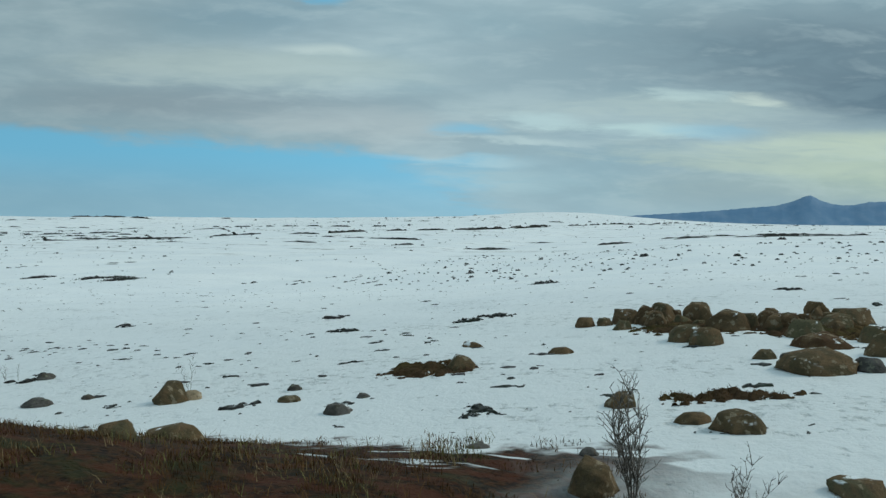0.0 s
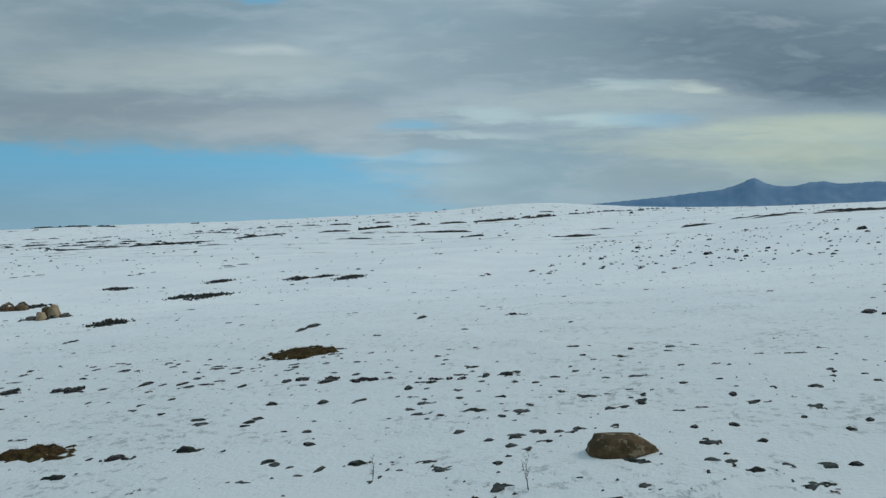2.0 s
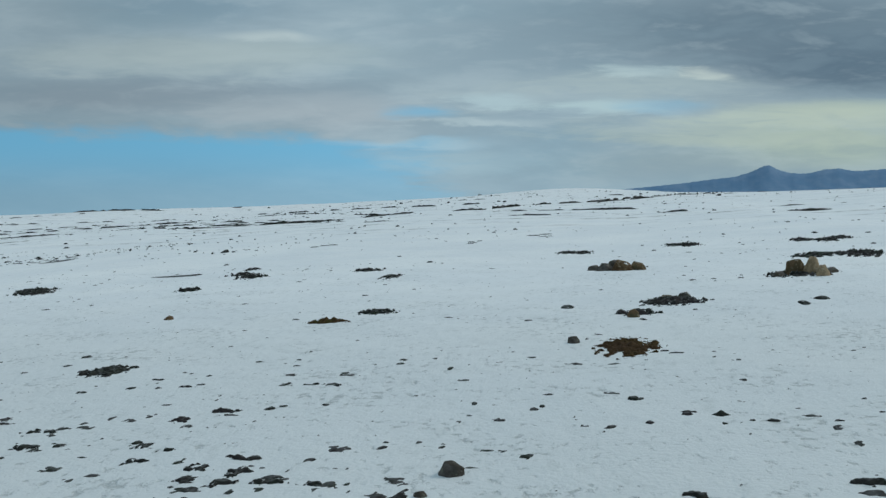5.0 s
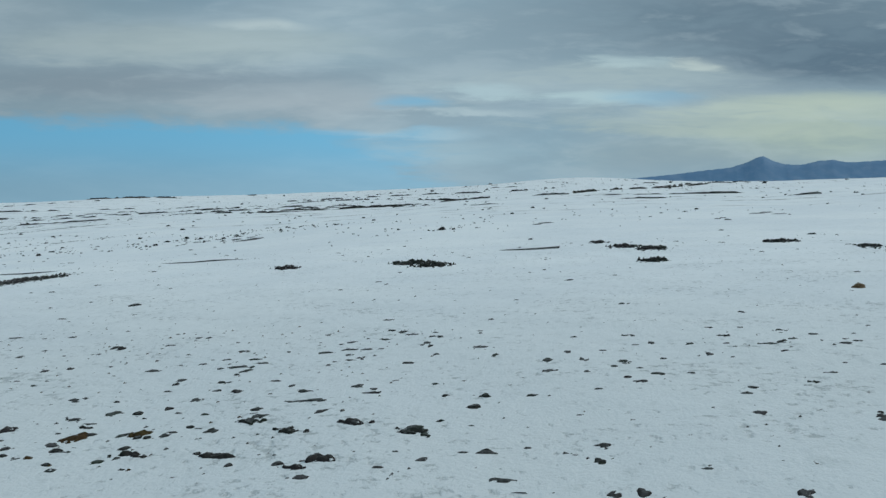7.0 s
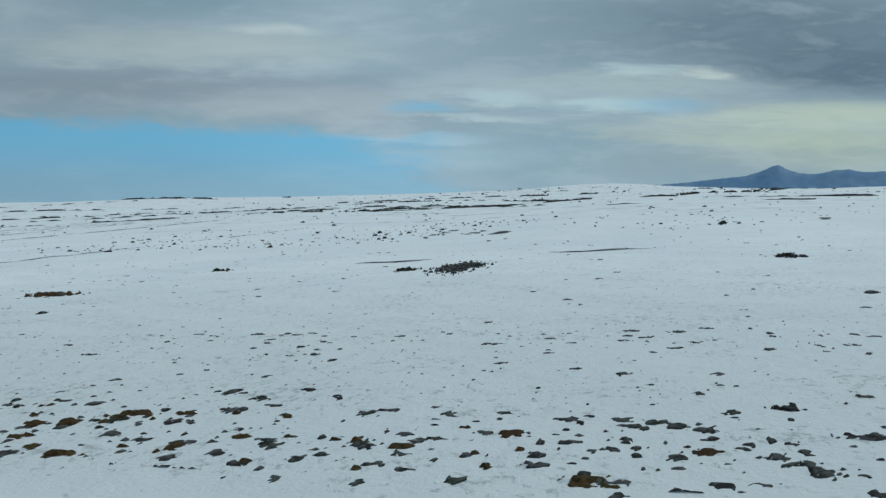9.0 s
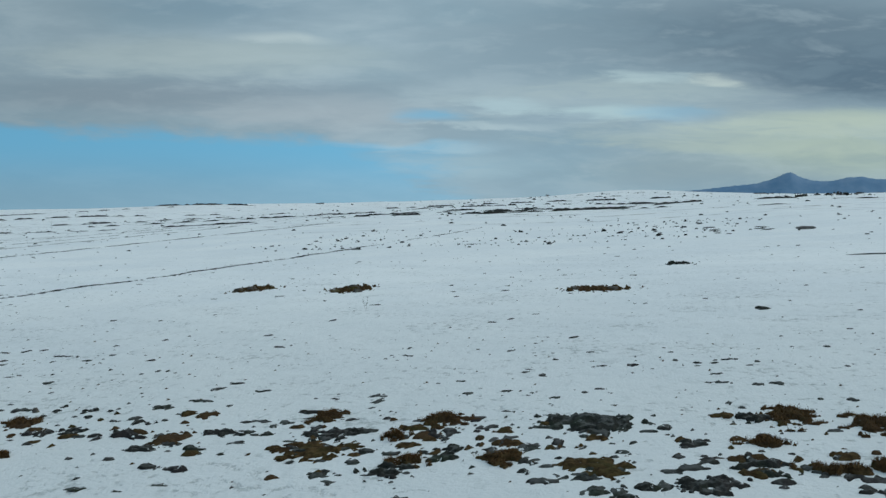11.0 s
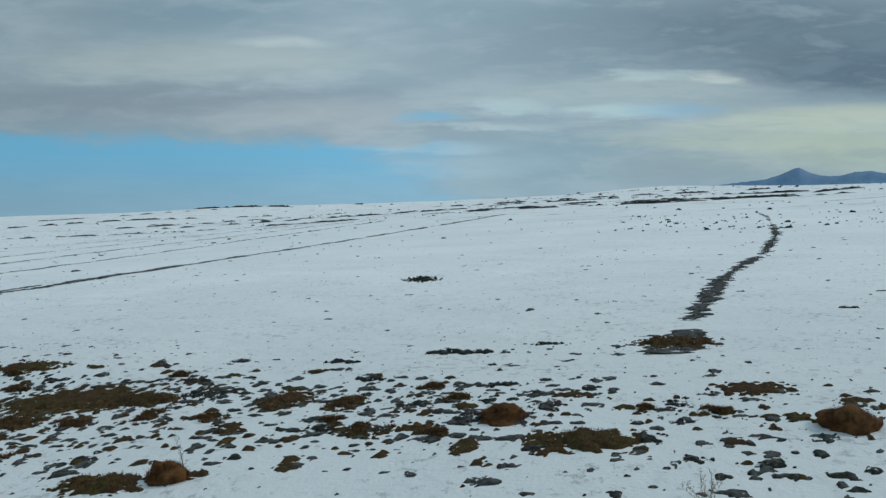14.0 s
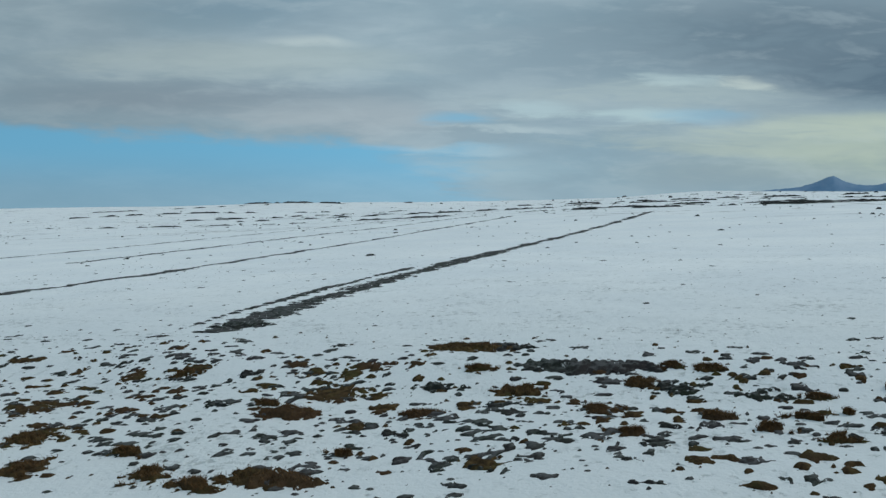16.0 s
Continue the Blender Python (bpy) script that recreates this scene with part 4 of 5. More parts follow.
fleck(-88.49, 8.89, 0.25, 0.20)
patch(-87.25, 8.88, 0.40, 0.25)
fleck(-88.21, 8.39, 0.19, 0.17)
patch(-92.15, 8.84, 0.33, 0.30)
patch(-91.68, 8.76, 0.49, 0.30)
fleck(-88.55, 10.86, 0.26, 0.26)
fleck(-88.15, 11.13, 0.26, 0.24)
patch(-88.90, 10.06, 0.29, 0.20)
fleck(-87.48, 9.55, 0.21, 0.22)
fleck(-93.04, 16.21, 0.29, 0.44)
fleck(-88.08, 13.91, 0.17, 0.29)
fleck(-87.41, 12.12, 0.22, 0.25)
fleck(-84.86, 15.90, 0.17, 0.43)
patch(-85.95, 8.92, 0.42, 0.22)
patch(-84.53, 8.87, 0.57, 0.25)
patch(-84.67, 8.55, 0.41, 0.17)
patch(-83.60, 10.10, 0.35, 0.31)
patch(-84.48, 10.32, 0.48, 0.25)
patch(-85.37, 9.92, 0.46, 0.29)
patch(-94.59, 8.72, 0.47, 0.31)
fleck(-93.72, 9.32, 0.26, 0.23)
fleck(-95.46, 9.87, 0.23, 0.33)
fleck(-90.98, 9.40, 0.20, 0.26)
fleck(-82.95, 11.32, 0.31, 0.31)
patch(-82.98, 11.91, 0.32, 0.26)
fleck(-89.12, 8.62, 0.22, 0.16)
fleck(-87.63, 9.56, 0.18, 0.20)
fleck(-92.45, 13.94, 0.21, 0.25)
fleck(-88.98, 12.63, 0.18, 0.27)
fleck(-86.55, 12.53, 0.15, 0.27)
patch(-86.18, 10.34, 0.40, 0.30)
fleck(-87.09, 10.06, 0.19, 0.20)
fleck(-90.70, 9.00, 0.21, 0.21)
patch(-96.17, 11.80, 0.35, 0.30)
fleck(-93.94, 11.07, 0.27, 0.38)
fleck(-92.44, 11.11, 0.25, 0.46)
fleck(-91.81, 9.72, 0.26, 0.26)
fleck(-89.42, 11.47, 0.18, 0.15)
fleck(-86.30, 8.99, 0.17, 0.15)
fleck(-85.62, 8.61, 0.20, 0.16)
fleck(-84.96, 8.67, 0.21, 0.17)
patch(-97.01, 7.80, 0.59, 0.47)
patch(-96.12, 8.95, 0.36, 0.56)
patch(-96.71, 8.89, 0.27, 0.36)
patch(-95.45, 9.19, 0.35, 0.33)
patch(-100.20, 8.67, 0.64, 0.39)
patch(-100.10, 9.09, 0.75, 0.43)
patch(-98.48, 7.98, 0.40, 0.43)
fleck(-93.72, 10.94, 0.21, 0.31)
fleck(-96.85, 11.46, 0.25, 0.29)
fleck(-96.39, 10.36, 0.19, 0.19)
patch(-98.99, 9.97, 0.37, 0.30)
patch(-97.91, 9.68, 0.35, 0.42)
patch(-99.32, 11.17, 0.41, 0.52)
patch(-99.53, 9.27, 0.33, 0.41)
fleck(-98.98, 8.62, 0.26, 0.34)
fleck(-97.62, 9.41, 0.22, 0.25)
fleck(-97.67, 23.45, 0.54, 0.60)
fleck(-92.73, 16.04, 0.31, 0.41)
fleck(-97.77, 8.87, 0.25, 0.25)
fleck(-96.93, 8.30, 0.18, 0.22)
patch(-101.89, 11.43, 0.34, 0.26)
patch(-95.26, 8.73, 0.29, 0.15)
fleck(-92.44, 8.51, 0.14, 0.13)
fleck(-92.44, 10.55, 0.21, 0.18)
patch(-145.58, 31.96, 1.89, 4.11)
patch(-140.41, 31.31, 2.26, 3.99)
patch(-129.77, 28.86, 3.11, 2.32)
patch(-114.60, 34.29, 1.30, 1.80)
fleck(-116.03, 66.30, 2.06, 5.26)
fleck(-124.73, 22.83, 0.51, 0.59)
patch(-128.62, 11.38, 1.31, 0.78)
patch(-125.79, 11.94, 0.77, 1.39)
patch(-124.81, 11.51, 0.73, 1.15)
patch(-126.46, 9.63, 0.58, 0.64)
patch(-127.05, 8.96, 0.76, 0.57)
patch(-123.72, 11.35, 0.41, 0.60)
patch(-130.89, 11.35, 0.77, 0.81)
patch(-132.43, 10.61, 0.79, 0.62)
patch(-132.94, 11.66, 0.61, 1.05)
patch(-126.33, 10.56, 0.58, 0.65)
patch(-129.63, 9.67, 0.57, 0.71)
patch(-130.89, 9.56, 0.60, 0.48)
patch(-121.98, 9.35, 0.37, 0.46)
patch(-120.69, 10.66, 0.58, 0.37)
patch(-120.62, 11.59, 0.54, 0.38)
patch(-120.54, 12.31, 0.47, 0.41)
patch(-119.65, 10.04, 1.19, 0.28)
patch(-121.56, 10.23, 0.48, 0.34)
patch(-124.45, 9.26, 0.45, 0.58)
patch(-122.83, 11.29, 0.35, 0.34)
patch(-126.31, 11.86, 0.58, 0.54)
patch(-130.45, 9.85, 0.40, 0.62)
patch(-131.08, 9.16, 0.60, 0.62)
patch(-120.96, 9.37, 0.44, 0.18)
patch(-119.57, 9.35, 0.45, 0.29)
patch(-128.00, 8.47, 0.33, 0.26)
patch(-125.66, 9.63, 1.13, 0.31)
fleck(-127.57, 11.28, 0.29, 0.44)
patch(-127.21, 10.44, 0.36, 0.43)
fleck(-124.10, 12.07, 0.23, 0.28)
patch(-123.60, 13.17, 0.40, 0.31)
patch(-123.75, 9.63, 0.54, 0.23)
patch(-131.40, 10.57, 0.54, 0.46)
fleck(-123.29, 9.24, 0.26, 0.17)
patch(-125.27, 9.01, 0.45, 0.19)
patch(-127.84, 8.79, 0.33, 0.28)
patch(-130.88, 10.63, 0.32, 0.36)
fleck(-123.16, 12.10, 0.24, 0.31)
patch(-121.87, 11.51, 0.35, 0.20)
patch(-126.56, 37.94, 1.42, 1.18)
patch(-143.91, 10.86, 0.58, 1.41)
patch(-143.09, 10.55, 0.33, 0.85)
patch(-141.24, 10.59, 0.51, 0.66)
patch(-139.86, 10.23, 0.69, 0.37)
fleck(-139.29, 10.95, 0.27, 0.44)
patch(-137.64, 10.38, 0.52, 0.42)
patch(-137.08, 10.53, 0.43, 0.47)
patch(-135.90, 10.30, 0.66, 0.50)
patch(-136.13, 11.05, 0.70, 0.29)
patch(-135.05, 9.60, 0.46, 0.35)
patch(-134.11, 10.49, 0.73, 0.31)
patch(-132.68, 9.78, 0.46, 0.32)
patch(-140.42, 9.03, 0.36, 0.50)
patch(-138.53, 8.62, 0.47, 0.36)
patch(-138.04, 8.83, 0.31, 0.39)
patch(-137.20, 9.18, 0.55, 0.27)
fleck(-138.42, 9.92, 0.26, 0.33)
patch(-142.39, 11.68, 0.67, 0.53)
patch(-134.06, 8.87, 0.49, 0.24)
patch(-134.42, 8.91, 0.35, 0.24)
patch(-133.36, 11.90, 0.46, 0.26)
patch(-134.19, 9.65, 0.38, 0.23)
fleck(-139.64, 10.78, 0.25, 0.34)
patch(-141.91, 10.41, 0.51, 0.35)
patch(-140.58, 10.49, 0.49, 0.32)
patch(-136.48, 10.28, 0.33, 0.25)
patch(-133.58, 10.47, 0.32, 0.27)
patch(-137.69, 11.73, 0.38, 0.26)
patch(-141.07, 11.54, 0.63, 0.37)
patch(-143.62, 11.41, 0.47, 0.37)
patch(-171.71, 33.50, 1.59, 3.11)
patch(-154.61, 11.29, 0.57, 1.17)
patch(-151.50, 11.05, 1.20, 0.76)
patch(-153.16, 11.02, 0.64, 0.74)
patch(-153.63, 10.76, 0.43, 0.62)
fleck(-149.79, 10.89, 0.28, 0.60)
patch(-148.25, 11.06, 0.90, 1.08)
patch(-147.15, 10.95, 0.35, 0.80)
patch(-145.38, 10.82, 0.39, 0.44)
patch(-143.50, 10.71, 0.50, 0.56)
patch(-146.76, 8.97, 0.44, 0.41)
patch(-144.75, 8.88, 0.35, 0.26)
patch(-155.52, 10.96, 0.35, 0.86)
fleck(-149.02, 11.00, 0.27, 0.42)
fleck(-146.33, 10.93, 0.22, 0.31)
fleck(-149.34, 10.74, 0.24, 0.41)
patch(-142.56, 10.13, 0.32, 0.21)
patch(-146.80, 10.16, 0.32, 0.18)
patch(-150.66, 10.67, 0.38, 0.44)
fleck(-147.04, 11.66, 0.24, 0.42)
fleck(-145.80, 10.95, 0.20, 0.25)
fleck(-145.17, 11.24, 0.26, 0.26)
patch(-153.87, 12.01, 0.35, 0.70)
patch(-154.22, 10.22, 0.43, 0.39)
fleck(-148.73, 11.11, 0.24, 0.35)
fleck(-146.70, 10.86, 0.26, 0.26)
patch(-152.83, 14.78, 0.77, 0.22)
fleck(-151.14, 8.67, 0.20, 0.26)
patch(-162.37, 10.78, 1.65, 1.25)
patch(-168.29, 13.05, 1.09, 1.73)
patch(-166.91, 12.87, 0.77, 1.38)
patch(-165.93, 11.28, 0.81, 0.88)
patch(-160.95, 17.9, 1.75, 1.5, BROWN)
patch(-157.48, 11.87, 1.11, 0.55)
patch(-156.71, 11.60, 0.72, 0.71)
patch(-156.43, 10.42, 0.49, 0.37)
patch(-158.32, 10.74, 0.51, 0.36)
patch(-157.71, 10.45, 0.50, 0.46)
patch(-157.03, 10.38, 0.65, 0.43)
patch(-154.91, 10.53, 0.49, 0.67)
patch(-160.98, 10.12, 0.35, 0.35)
patch(-160.04, 10.04, 0.34, 0.31)
fleck(-160.21, 10.79, 0.23, 0.39)
fleck(-159.71, 10.46, 0.17, 0.20)
fleck(-159.38, 10.40, 0.17, 0.24)
patch(-162.44, 8.02, 0.49, 0.30)
patch(-159.88, 8.73, 0.38, 0.29)
patch(-160.54, 12.41, 0.61, 0.50)
patch(-161.58, 12.54, 0.53, 0.42)
patch(-163.18, 12.53, 0.44, 0.72)
fleck(-162.60, 13.84, 0.35, 0.61)
patch(-163.50, 12.07, 0.33, 0.38)
patch(-161.14, 12.83, 0.42, 0.38)
fleck(-156.36, 9.41, 0.27, 0.23)
patch(-165.97, 17.17, 1.20, 0.40)
patch(-156.56, 22.15, 0.60, 0.66)
patch(-164.72, 11.14, 0.65, 0.38)
patch(-161.54, 10.94, 0.38, 0.44)
fleck(-161.71, 11.78, 0.30, 0.35)
patch(-165.64, 13.94, 0.65, 0.52)
patch(-163.07, 10.41, 0.39, 0.45)
patch(-154.40, 10.73, 0.33, 0.26)
patch(-155.30, 11.46, 0.35, 0.34)
fleck(-165.16, 23.55, 0.34, 0.87)
fleck(-156.47, 11.70, 0.27, 0.28)
patch(-158.20, 11.86, 0.37, 0.32)
patch(-161.07, 11.88, 0.34, 0.39)
patch(-164.25, 14.13, 0.50, 0.52)
patch(-168.85, 8.72, 1.30, 0.90)
patch(-173.08, 13.03, 3.04, 2.44)
patch(-174.77, 12.50, 0.67, 1.39)
patch(-175.45, 12.40, 0.92, 1.00)
patch(-170.46, 11.90, 0.57, 1.11)
patch(-170.17, 13.47, 0.84, 0.92)
patch(-164.41, 11.93, 0.47, 0.80)
patch(-166.61, 11.27, 0.78, 0.34)
patch(-164.82, 13.01, 0.60, 0.44)
patch(-169.13, 11.80, 0.65, 0.62)
patch(-177.51, 11.54, 0.95, 1.18)
patch(-179.18, 11.52, 1.02, 0.86)
patch(-171.71, 9.65, 0.84, 0.47)
patch(-171.22, 8.97, 0.86, 0.27)
patch(-174.08, 8.27, 0.68, 0.36)
patch(-178.63, 15.50, 0.87, 0.60)
patch(-179.19, 12.98, 0.81, 0.92)
patch(-173.84, 9.41, 0.36, 0.30)
patch(-176.58, 13.78, 0.76, 0.52)
patch(-178.41, 14.45, 0.69, 0.57)
patch(-170.03, 11.72, 0.37, 0.40)
patch(-168.72, 11.46, 0.36, 0.31)
patch(-165.42, 12.69, 0.49, 0.44)
patch(-167.03, 14.65, 0.67, 0.30)
patch(-171.10, 14.43, 0.68, 0.43)
patch(-166.83, 11.75, 0.54, 0.34)
patch(-175.30, 13.90, 0.73, 0.39)
patch(-176.53, 9.54, 0.62, 0.32)
patch(-167.52, 9.88, 0.31, 0.16)
patch(-173.54, 8.56, 0.51, 0.20)
patch(-176.16, 8.84, 0.59, 0.23)
patch(-180.05, 14.14, 0.58, 0.52)
patch(-178.23, 14.57, 0.55, 0.57)
patch(-176.26, 14.70, 0.65, 0.37)
patch(-168.41, 16.24, 0.86, 0.27)
patch(-165.25, 17.17, 0.65, 0.26)
patch(-163.86, 17.88, 0.82, 0.29)
patch(-185.28, 15.04, 2.20, 0.80, SOIL)
patch(-184.35, 15.10, 1.10, 0.55, SOIL)
patch(-186.29, 13.65, 1.02, 0.93, BROWN)
patch(-184.67, 12.68, 0.80, 0.78, BROWN)
patch(-180.04, 9.09, 0.64, 0.65)
patch(-177.74, 8.60, 1.43, 0.47)
patch(-181.56, 8.80, 1.17, 0.80)
patch(-176.93, 14.60, 0.58, 0.71)
patch(-177.01, 13.05, 0.84, 0.57)
patch(-172.81, 15.79, 0.48, 0.49)
patch(-174.85, 14.46, 0.45, 0.37)
patch(-177.67, 13.03, 0.64, 0.41)
patch(-183.63, 15.11, 0.56, 0.56)
patch(-184.17, 14.23, 0.69, 0.67)
patch(-182.21, 13.72, 0.38, 0.53)
patch(-181.34, 11.67, 0.56, 0.59, BROWN)
patch(-182.95, 12.57, 0.75, 0.41)
patch(-182.15, 12.07, 0.71, 0.38)
patch(-177.49, 8.90, 0.48, 0.16)
patch(-177.98, 9.30, 0.42, 0.18)
patch(-180.63, 12.03, 0.33, 0.49)
fleck(-177.73, 10.28, 0.21, 0.31)
patch(-176.39, 10.25, 0.34, 0.18)
patch(-171.80, 15.00, 0.68, 0.41)
patch(-171.22, 16.68, 0.76, 0.27)
patch(-185.55, 7.75, 1.86, 0.97)
patch(-182.55, 8.40, 0.83, 0.67)
patch(-188.02, 16.52, 1.95, 1.15, BROWN)
patch(-187.25, 16.60, 1.10, 0.75, SOIL)
patch(-195.76, 19.64, 1.56, 0.99)
patch(-182.90, 14.96, 0.79, 0.51)
patch(-187.77, 12.19, 0.79, 0.69)
patch(-183.53, 14.02, 0.85, 0.61)
patch(-184.19, 11.51, 0.62, 0.53, BROWN)
patch(-193.94, 10.12, 0.89, 1.33, BROWN)
patch(-191.54, 9.52, 0.77, 0.45)
patch(-188.72, 8.91, 1.46, 0.77, BROWN)
patch(-190.56, 8.72, 0.70, 0.70, BROWN)
patch(-192.70, 8.69, 0.78, 1.04, BROWN)
patch(-189.67, 8.50, 0.99, 0.56, BROWN)
patch(-193.87, 14.26, 0.66, 0.68)
patch(-192.31, 14.27, 0.50, 0.40)
patch(-181.68, 12.70, 0.69, 0.38)
patch(-181.87, 13.63, 0.42, 0.36)
patch(-187.67, 10.97, 0.45, 0.32)
patch(-188.23, 10.00, 0.60, 0.19)
patch(-182.55, 9.56, 0.45, 0.37, BROWN)
patch(-183.84, 9.47, 0.37, 0.20)
patch(-187.29, 14.70, 0.68, 0.45)
patch(-187.97, 13.80, 1.10, 0.32)
patch(-186.49, 12.69, 0.50, 0.40)
fleck(-189.04, 12.22, 0.31, 0.35)
patch(-187.86, 11.08, 0.37, 0.25)
fleck(-185.83, 10.96, 0.26, 0.34)
patch(-186.57, 9.64, 0.32, 0.19)
patch(-185.12, 11.24, 0.35, 0.20)
patch(-184.09, 10.34, 0.32, 0.29)
patch(-183.82, 11.22, 0.35, 0.37)
patch(-181.00, 13.01, 0.60, 0.25)
patch(-183.51, 11.96, 0.46, 0.22)
patch(-186.05, 9.76, 0.32, 0.22)
patch(-190.88, 12.48, 0.66, 0.39)
patch(-191.82, 12.25, 0.45, 0.40)
patch(-191.36, 10.59, 0.30, 0.24)
patch(-181.35, 13.65, 0.63, 0.26)
tussock(-95.53, 7.71, 0.28, 0.22)
patch(-124.97, 9.75, 0.79, 0.50, BROWN, 2.4)
patch(-124.37, 10.00, 0.79, 0.51, BROWN, 2.4)
patch(-138.48, 10.93, 0.81, 0.52, BROWN, 2.4)
patch(-147.52, 10.81, 0.64, 0.60, BROWN, 2.4)
tussock(-158.86, 11.25, 0.80, 0.31)
tussock(-163.79, 11.62, 0.75, 0.26)
tussock(-160.84, 8.16, 0.46, 0.17)
tussock(-167.95, 8.75, 0.62, 0.30)
patch(-171.22, 12.90, 1.41, 0.90, BROWN, 2.4)
patch(-171.79, 11.50, 0.95, 0.61, BROWN, 2.4)
patch(-173.11, 11.42, 1.23, 0.79, BROWN, 2.4)
patch(-179.05, 10.19, 0.93, 0.59, BROWN, 2.4)
patch(-190.11, 11.94, 1.29, 0.82, BROWN, 2.4)


# smaller stones wedged between the large ones of the heap
heap = np.random.default_rng(19)
for _ in range(26):
    hx = heap.uniform(-0.6, 5.2)
    hw = heap.uniform(0.28, 0.55)
    rock(hx, heap.uniform(15.6, 17.4) - 0.12 * hx, hw, hw * heap.uniform(0.5, 0.85), ROCK if heap.random() < 0.8 else None)


# ---- dead weeds ----
shrub(-6.62, 10.2, 0.62, 2)
shrub(-11.6, 11.6, 0.36, 1)
shrub(0.51, 5.6, 0.92, 7, thick=0.008, branches=18, splay=0.09, label="tall bare grey shrub standing in snow")
shrub(1.2, 5.65, 0.62, 5, thick=0.007, branches=9, splay=0.12, label="bare grey shrub with thin stems in snow")
shrub(-11.72, 11.45, 0.46, 2)
shrub(-23.96, 8.3, 0.40, 2)
shrub(-8.36, 5.80, 0.34, 44, RUSSET, 0.006, 12, "reddish dry bush on the road bank", splay=0.6)
shrub(-8.30, 7.00, 0.56, 3)
shrub(-25.9, 8.6, 0.3, 2)
shrub(-44.5, 9.45, 0.42, 1)
shrub(-38.3, 8.9, 0.4, 4)
shrub(-137.3, 24.8, 0.55, 2)
shrub(-172.7, 9.85, 0.5, 2)
shrub(-167.90, 9.25, 0.50, 2)
shrub(-160.9, 8.6, 0.42, 8, STRAW, 0.005, 9, "straw-coloured dry bush at the edge of the field", splay=0.55)

shrub(-142.55, 6.40, 0.86, 46, GOLD, 0.007, 9, "olive and straw-coloured dry bush on the road bank", splay=0.26, reach=0.6)
shrub(-142.02, 6.45, 0.84, 42, RUST, 0.007, 9, "rust-brown dry bush on the road bank", splay=0.24, reach=0.6)
shrub(-141.66, 6.30, 0.62, 5, TWIG, 0.005, 9, "thin grey weed on the road bank", splay=0.14)
shrub(-141.14, 6.20, 0.66, 4, TWIG, 0.005, 9, "thin grey weed on the road bank", splay=0.14)
shrub(-144.09, 2.80, 1.36, 170, GOLD, 0.005, 9, "olive and straw-coloured dry weeds at the road edge", splay=0.022, reach=0.20, wander=0.012)
shrub(-143.84, 2.80, 1.32, 50, STRAW, 0.004, 9, "straw-coloured dry weeds at the road edge", splay=0.02, reach=0.20, wander=0.012)


def grass_tuft(x, y, h, spread):
    """A tall clump of straw whose blades all lean with the wind."""
    r = np.random.default_rng(61)
    verts, faces = [], []
    for _ in range(1100):
        fx, fy = x + r.normal(0, spread), y + r.normal(0, spread * 0.6)
        fz, size, bow, w = float(ground(fx, fy)) - 0.02, h * r.uniform(0.55, 1.12), r.uniform(0.25, 0.95), r.uniform(0.004, 0.008)
        n = len(verts)
        for k in range(5):
            u = k / 4
            cx, cz, half = fx + bow * size * u ** 2.2, fz + size * (u - 0.46 * bow * u ** 3), w * (1.05 - u)
            verts += [(cx - half, fy, cz), (cx + half, fy + half, cz)]
        faces += [(n + 2 * k, n + 2 * k + 1, n + 2 * k + 3, n + 2 * k + 2) for k in range(4)]
    ob = mesh_object("grass_tuft", verts, faces, GOLD, label="tall straw-coloured grass tuft bent by wind", category="grass", shade=False)
    ob.data.materials.append(OLIVE)
    ob.data.polygons.foreach_set("material_index", np.repeat(r.integers(0, 2, 1100), 4).tolist())
    return ob


grass_tuft(-152.84, 3.60, 1.43, 0.07)


# ---- snow poles of the road ----
def snow_pole(x, y, top, bands, lean, label):
    """A marker pole: painted sections one above the other, from the top down."""
    base = bpy.data.objects.new("snow_pole", None)
    scene.collection.objects.link(base)
    foot = float(ground(x, y)) - 0.1
    base.matrix_basis = pose(x, y, foot, 0, lean, 0)
    tagged(base, label, "marker pole", "snow poles along the road")
    z = top - foot
    for length, mat, name, said in bands:
        low = max(z - length, 0)
        bm = bmesh.new()
        bmesh.ops.create_cone(bm, cap_ends=True, segments=14, radius1=0.0215, radius2=0.021, depth=z - low,
                              matrix=Matrix.Translation((0, 0, (z + low) / 2)))
        bmesh.ops.bevel(bm, geom=[e for e in bm.edges if abs(e.verts[0].co.z - e.verts[1].co.z) < 1e-4], offset=0.002, segments=1, affect="EDGES")
        part(name, bm, mat, base, said)
        z = low
    return base


snow_pole(-13.90, 3.42, 3.16, ((0.09, BLACK_PAINT, "cap", "black cap"), (0.10, RED_PAINT, "band", "red band"), (0.16, BLACK_PAINT, "band", "black band"),
                               (0.36, YELLOW_PAINT, "band", "yellow band"), (0.40, BLACK_PAINT, "band", "black band"), (2.0, YELLOW_PAINT, "band", "yellow band")),
          0.0, "slim snow pole with black, red and yellow bands")
snow_pole(-132.53, 3.42, 2.72, ((0.62, BLACK_PAINT, "band", "black band"), (0.36, RED_PAINT, "band", "red band"), (2.0, BLACK_PAINT, "band", "black band")),
          -8.0, "short dark snow pole with a red band")


